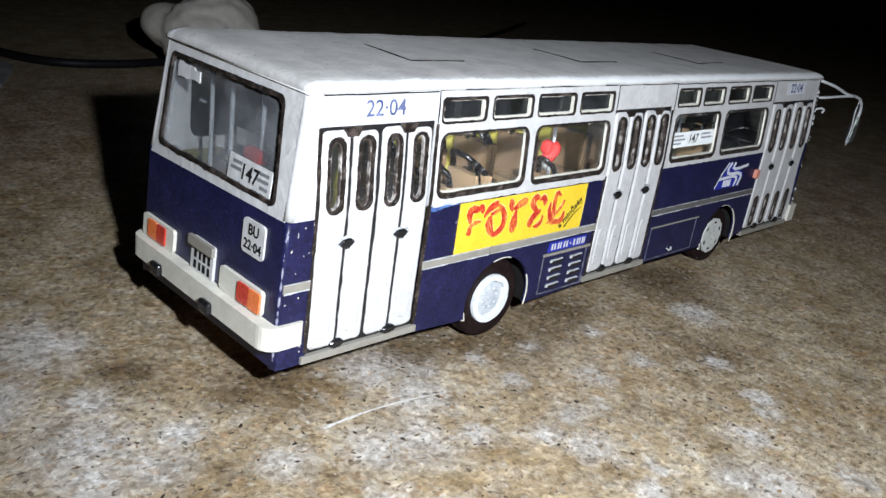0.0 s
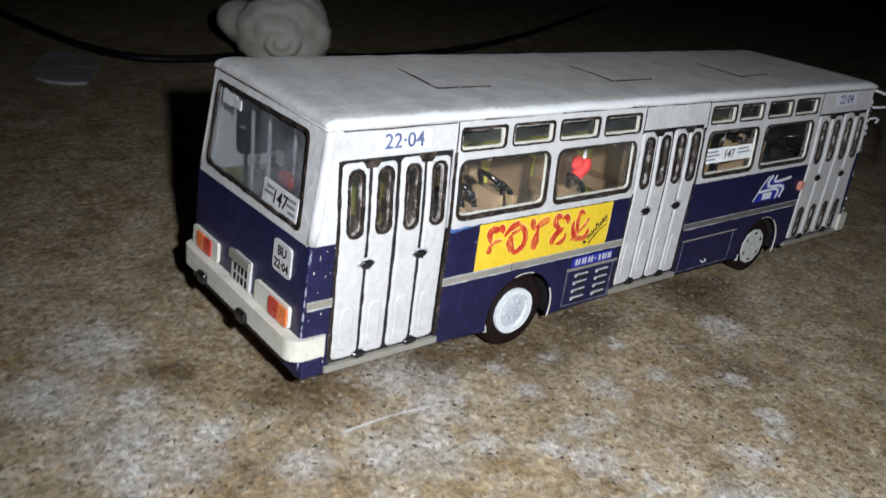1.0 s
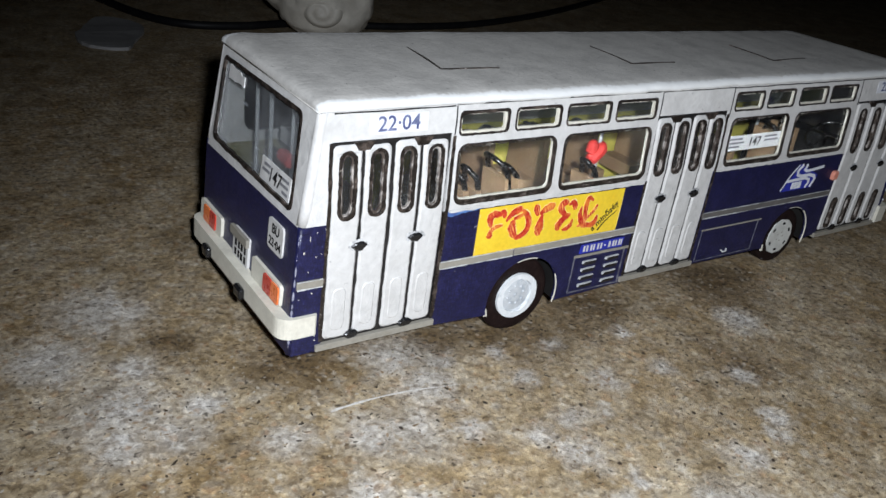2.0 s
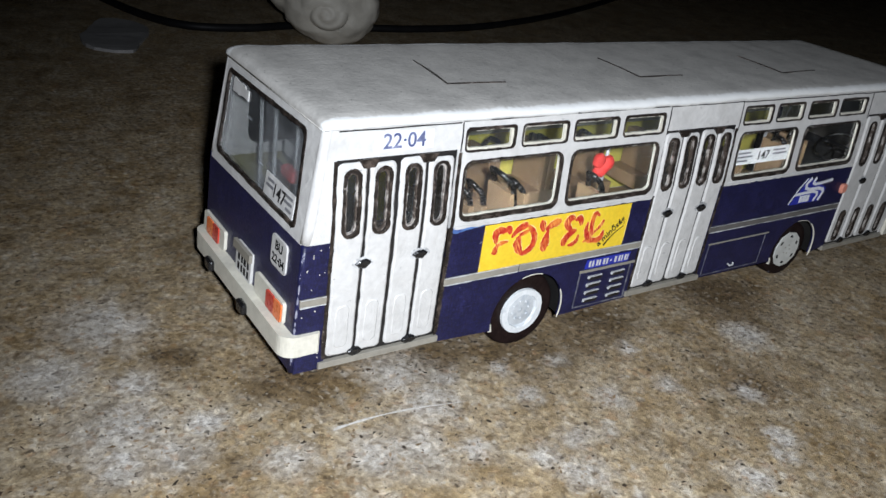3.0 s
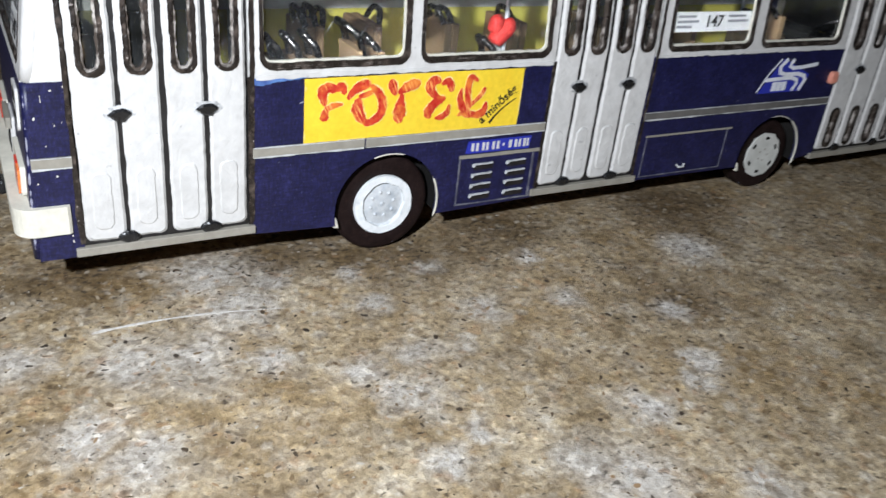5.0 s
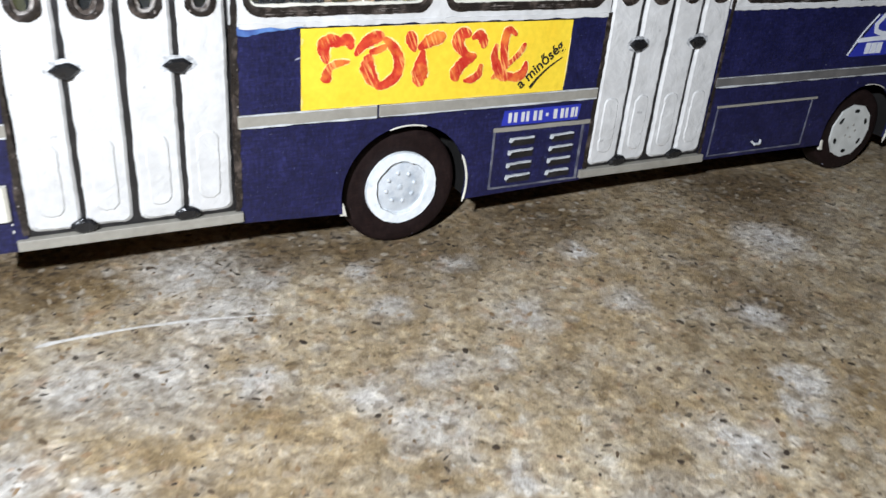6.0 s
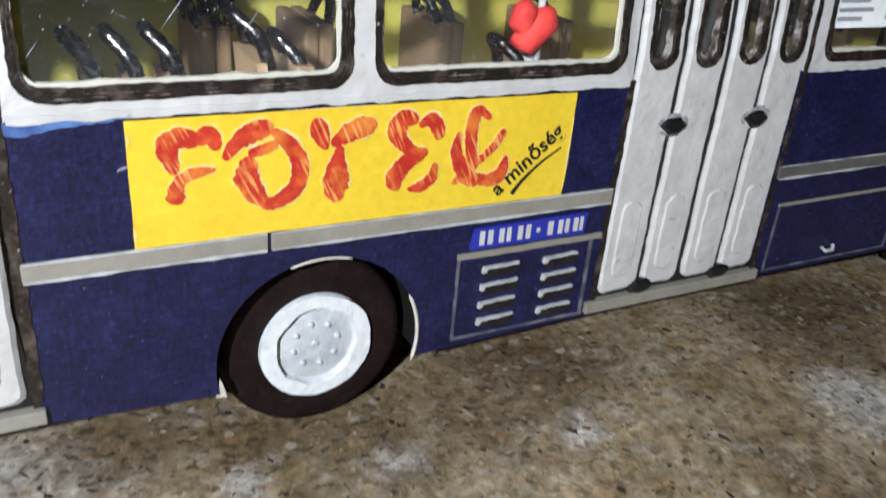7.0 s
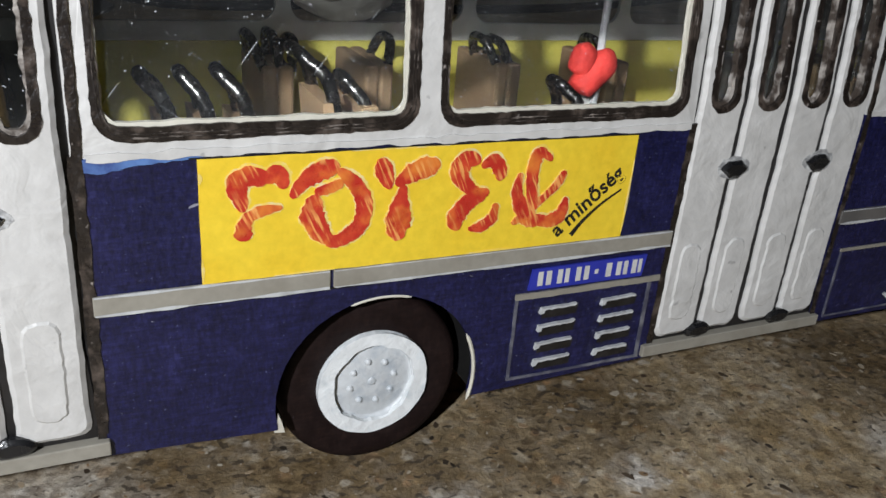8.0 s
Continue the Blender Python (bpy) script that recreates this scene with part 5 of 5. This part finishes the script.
def handle(s, x, y, w, foot, top, reach):
    """A bent wire grab handle over a backrest, leaning by reach."""
    bm = bmesh.new()
    rows = ((foot, 0.6, 0.3), (top - 3.0, 0.8, 0.35 * reach), (top - 0.8, 2.0, 0.8 * reach), (top, 0.35 * w, reach), (top, 0.65 * w, reach), (top - 0.8, w - 2.0, 0.8 * reach), (top - 3.0, w - 0.8, 0.35 * reach), (foot, w - 0.6, 0.3))
    tube(bm, curve([(x + dx, y + dy, z) for z, dy, dx in rows], 5), 0.8, 8)
    smooth(part("grab_handle", bm, WIRE, s, "glossy dark bent wire handle"))


def seat(x, y, w=13.0, back=41.0, way=1, hoop=46.0, reach=-3.6, deep=9.5, span=0.75):
    """A folded card seat with a wire grab handle; way 1 faces forwards, -1 backwards."""
    bm = bmesh.new()
    box(bm, min(x, x + deep * way), max(x, x + deep * way), y, y + w, 16.0, 29.0, 0.4)
    s = part("seat", bm, KRAFT, bus, "folded brown card seat")
    bm = bmesh.new()
    plate(bm, [[(x - 0.9, 26.0), (x + 0.9, 26.0), (x + 0.7 + 0.3 * reach, back), (x - 1.1 + 0.3 * reach, back)]], lambda u, v, q: (u, q, v), y, y + w)
    part("backrest", bm, KRAFT, s, "brown card backrest")
    handle(s, x, y + 0.2 * (1 - span) * w, span * w, back - 6, hoop, reach)


def seat_pair(x0, x1, y, w, top, handles):
    """Two card seats back to back, with wire handles (along, up, lean) on top."""
    bm = bmesh.new()
    box(bm, x0 - 6.5, x1 + 6.5, y, y + w, 23.2, 28.0, 0.4)
    s = part("seat", bm, KRAFT, bus, "pair of folded brown card seats, back to back")
    mid = (x0 + x1) / 2
    for a, b in ((x0, mid - 0.08), (mid + 0.08, x1)):
        bm = bmesh.new()
        box(bm, a, b, y, y + w, 26.0, top, 0.5)
        part("backrest", bm, KRAFT, s, "brown card backrest")
    for x, h, reach in handles:
        handle(s, x0 + x, y + 1.0, w - 6.0, top - 1.0, top + h, reach)


for x, way, back, hoop, reach, deep in ((44.9, -1, 41.8, 46.8, -3.4, 8.0), (48.8, 1, 42.2, 46.9, -3.2, 3.0), (53.1, 1, 41.8, 47.1, -3.6, 7.0), (62.6, -1, 44.2, 49.2, -4.4, 2.0), (67.0, 1, 43.6, 46.2, -3.4, 8.0),
                                        (96.5, 1, 40.0, 45.0, -3.6, 8.0), (146.0, -1, 45.5, 47.5, -3.6, 8.0), (157.0, 1, 46.8, 48.0, -3.0, 8.0), (181.0, -1, 48.0, 50.0, -2.0, 8.0), (190.0, 1, 49.5, 51.0, -3.0, 8.0)):
    seat(x, 10.4, 10.4, back, way, hoop, reach, deep, 1.0 if 60 < x < 64 else 0.72)
for x, way in ((12.0, 1), (27.0, 1)):
    seat(x, 41.0, 14.5, 41.0, way, 43.6, -2.2)
for x0, handles in ((60.5, ((0.5, 3.6, -1.6), (3.0, 3.8, -0.8), (4.2, 3.0, 1.2))), (76.0, ((3.8, 3.2, 1.4),)), (98.4, ((1.0, 3.2, -1.8), (3.4, 2.8, -1.2))), (120.0, ((1.0, 3.0, -1.5),)), (150.0, ()), (172.0, ())):
    seat_pair(x0, x0 + 4.6, 41.0, 15.5, 41.6, handles)
for x, y in ((4.0, 23.5), (4.0, 36.5), (4.0, 45.5), (36.0, 20.0), (102.5, 19.5), (137.0, 22.0), (194.0, 30.0)):
    bm = bmesh.new()
    tube(bm, [(x, y, 16.0), (x + 0.2, y, 40.0), (x, y, 70.5)], 0.55, 8)
    part("grab_pole", bm, PALE_WIRE, bus, "pale grey wire pole")
bm = bmesh.new()
plate(bm, [wobbled([(42.5, 62.4), (53.0, 62.0), (53.4, 65.6), (50.0, 65.0), (43.0, 64.8)], 0.7, 1.0, 3)], rear, 0.55, 0.85)
part("white_scrap", bm, WHITE, bus, "torn white paper scrap behind the rear window")
bm = bmesh.new()
box(bm, 10.0, 10.6, 35.0, 44.0, 47.5, 51.5, 0.1)
part("card_tab", bm, WHITE, bus, "small white card tab")
bm = bmesh.new()
tube(bm, curve([(99.3, 19.0, 42.4), (99.9, 19.0, 43.2), (102.2, 19.0, 45.6), (104.0, 19.2, 47.0), (104.9, 19.2, 47.3)], 4), [0.3, 1.1, 1.6, 1.9, 2.0, 2.05, 2.1, 2.15, 2.2, 2.2, 2.1, 1.95, 1.7, 1.4, 1.0, 0.6, 0.2], 12)
ticket = smooth(part("ticket_box", bm, SCARLET, bus, "scarlet painted ticket box on a pole"))
bm = bmesh.new()
tube(bm, curve([(99.2, 19.4, 44.6), (99.5, 19.4, 45.4), (99.9, 19.4, 47.2), (100.2, 19.4, 48.4), (100.4, 19.4, 49.2)], 3), [0.2, 1.0, 1.5, 1.7, 1.8, 1.85, 1.85, 1.8, 1.7, 1.5, 1.1, 0.6, 0.2], 12)
smooth(part("knob", bm, SCARLET, ticket, "rounded scarlet knob"))
bm = bmesh.new()
tube(bm, [(103.0, 21.4, 39.0), (103.1, 21.4, 41.0), (103.1, 21.4, 45.0), (103.0, 21.2, 46.6), (103.0, 21.0, 47.4)], [0.8, 1.4, 1.6, 1.3, 0.6], 12)
smooth(part("cup", bm, DULL_RIM, ticket, "dull cream cup behind the box"))
bm = bmesh.new()
box(bm, 1.6, 4.6, 21.0, 28.0, 48.6, 52.0, 1.2)
part("ticket_box", bm, SCARLET, bus, "scarlet painted ticket box on a pole")


def route_board(name, put, u0, u1, v0, v1, m, depth=1.4):
    bm = bmesh.new()
    plate(bm, [[(u0, v0), (u1, v0), (u1, v1), (u0, v1)]], put, depth, depth + 0.3)
    board = part(name, bm, WHITE, bus, "white route board with black number and bars")
    lettering("route_number", "147", (v1 - v0) * 0.86, BLACK, board, m, "black route number", 0.05)
    w, h = u1 - u0, v1 - v0
    for side, rows in ((0.05, (0.22, 0.26, 0.18)), (0.68, (0.22, 0.26))):
        for k, length in enumerate(rows):
            bm = bmesh.new()
            a, z = u0 + side * w, v1 - h * (0.22 + 0.26 * k)
            plate(bm, [wobbled([(a, z - h * 0.06), (a + w * length, z - h * 0.06), (a + w * length, z + h * 0.06), (a, z + h * 0.06)], 0.12, 0.5, k + u0)], put, depth - 0.1, depth + 0.1)
            part("bar", bm, INK_GREY, board, "grey bar")


upright = Euler((radians(90), 0, 0)).to_matrix().to_4x4()
route_board("route_board", right, 139.0, 166.4, 48.4, 53.2, Matrix.Translation((152.6, 1.55, 50.8)) @ upright)
route_board("rear_route_board", lambda u, v, w: rear(u, v, w), 8.5, 25.0, 46.0, 51.5, Matrix.Translation((-3.28, 16.6, 48.8)) @ Matrix.Rotation(radians(9.1), 4, "Y") @ Matrix.Rotation(radians(-90), 4, "Z") @ upright, 0.4)

bm = bmesh.new()
tube(bm, [(226 + 7 * math.cos(q), 20 + 7 * math.sin(q), 41 + 4 * math.cos(q)) for q in (2 * math.pi * k / 24 for k in range(25))], 0.5, 8)
tube(bm, [(226, 20, 16), (226, 20, 40), (219.4, 20, 37.2), (226, 20, 41), (226, 13.2, 41), (226, 20, 41), (226, 26.8, 41)], 0.4, 8)
smooth(part("steering_wheel", bm, WIRE, bus, "grey wire steering wheel"))
bm = bmesh.new()
box(bm, 231.0, 243.0, 2.0, 58.0, 16.0, 38.0, 0.6)
part("dashboard", bm, SHADE, bus, "dark card dashboard")
bm = bmesh.new()
box(bm, 221.0, 229.0, 33.0, 47.0, 16.0, 28.0, 0.6)
box(bm, 219.0, 221.0, 33.0, 47.0, 26.0, 38.0, 0.6)
part("driver_seat", bm, KRAFT, bus, "brown card driver's seat")


# ---- things on the floor behind the bus ----
def seashell():
    """A lumpy pale shell with a coiled whorl on its face and a knobbed tip."""
    tip_way = Vector((-0.73, 0.62, 0.10)).normalized()
    face = Vector((-0.56, -0.80, 0.02)).normalized()

    def squashed(p):
        return Vector((p.x * 1.14, p.y, max(p.z * 0.92, -25.0)))

    bm = bmesh.new()
    bmesh.ops.create_uvsphere(bm, u_segments=64, v_segments=40, radius=1.0)
    for v in bm.verts:
        d = v.co.normalized()
        r = 27.0 + 3.2 * noise.noise(d * 1.6) + 1.5 * noise.noise(d * 4.0) + 0.5 * noise.noise(d * 9.0)
        tip = max(0.0, d.dot(tip_way) - 0.86)
        rim = math.exp(-((d.dot(face) - 0.84) / 0.04) ** 2)
        v.co = squashed(d * (r + 85 * tip - 1.2 * rim))
    shell = smooth(part("seashell", bm, SHELL))
    shell.location = (0.1665, 0.3305, 0.025)
    tagged(shell, "lumpy pale cream seashell lying on the floor", "seashell")
    side = face.cross(Vector((0, 0, 1))).normalized()
    up = side.cross(face)
    bm = bmesh.new()
    bmesh.ops.create_uvsphere(bm, u_segments=40, v_segments=24, radius=1.0)
    for v in bm.verts:
        u, w, out = v.co.x, v.co.y, v.co.z
        turn = math.atan2(w, u) / (2 * math.pi)
        coil = math.sin(2 * math.pi * (2.0 * math.hypot(u, w) + turn))
        v.co = squashed(face * (22.0 + 6.5 * out + (0.5 * coil if out > 0.1 else 0.0)) + side * (11.0 * u - 2.0) + up * (11.0 * w - 4.0))
    smooth(part("whorl", bm, SHELL, shell, "smooth coiled whorl"))


seashell()

bm = bmesh.new()
plate(bm, [wobbled([(40 + (18 + 5 * math.sin(2 * q)) * math.cos(q) + 4 * math.sin(q), 349 + 36 * math.sin(q)) for q in (2 * math.pi * k / 28 for k in range(28))], 2.0, 6.0, 2)], lambda u, v, w: (u, v, w + 0.8 * noise.noise((u * 0.05, v * 0.05, 0))), 1.8, -0.9)
tagged(part("flat_stone", bm, PALE_STONE), "thin pale grey flat stone on the floor", "stone")

bm = bmesh.new()
tube(bm, curve([(20, 640, 2.5), (42, 500, 2.5), (60, 410, 2.5), (82, 366, 2.5), (118, 356, 2.5), (165, 362, 2.5), (240, 350, 2.5), (330, 364, 2.5), (480, 430, 2.5), (760, 590, 2.5)], 8), 2.5, 10)
tagged(smooth(part("cable", bm, CABLE)), "glossy black cable lying across the dark floor", "cable")
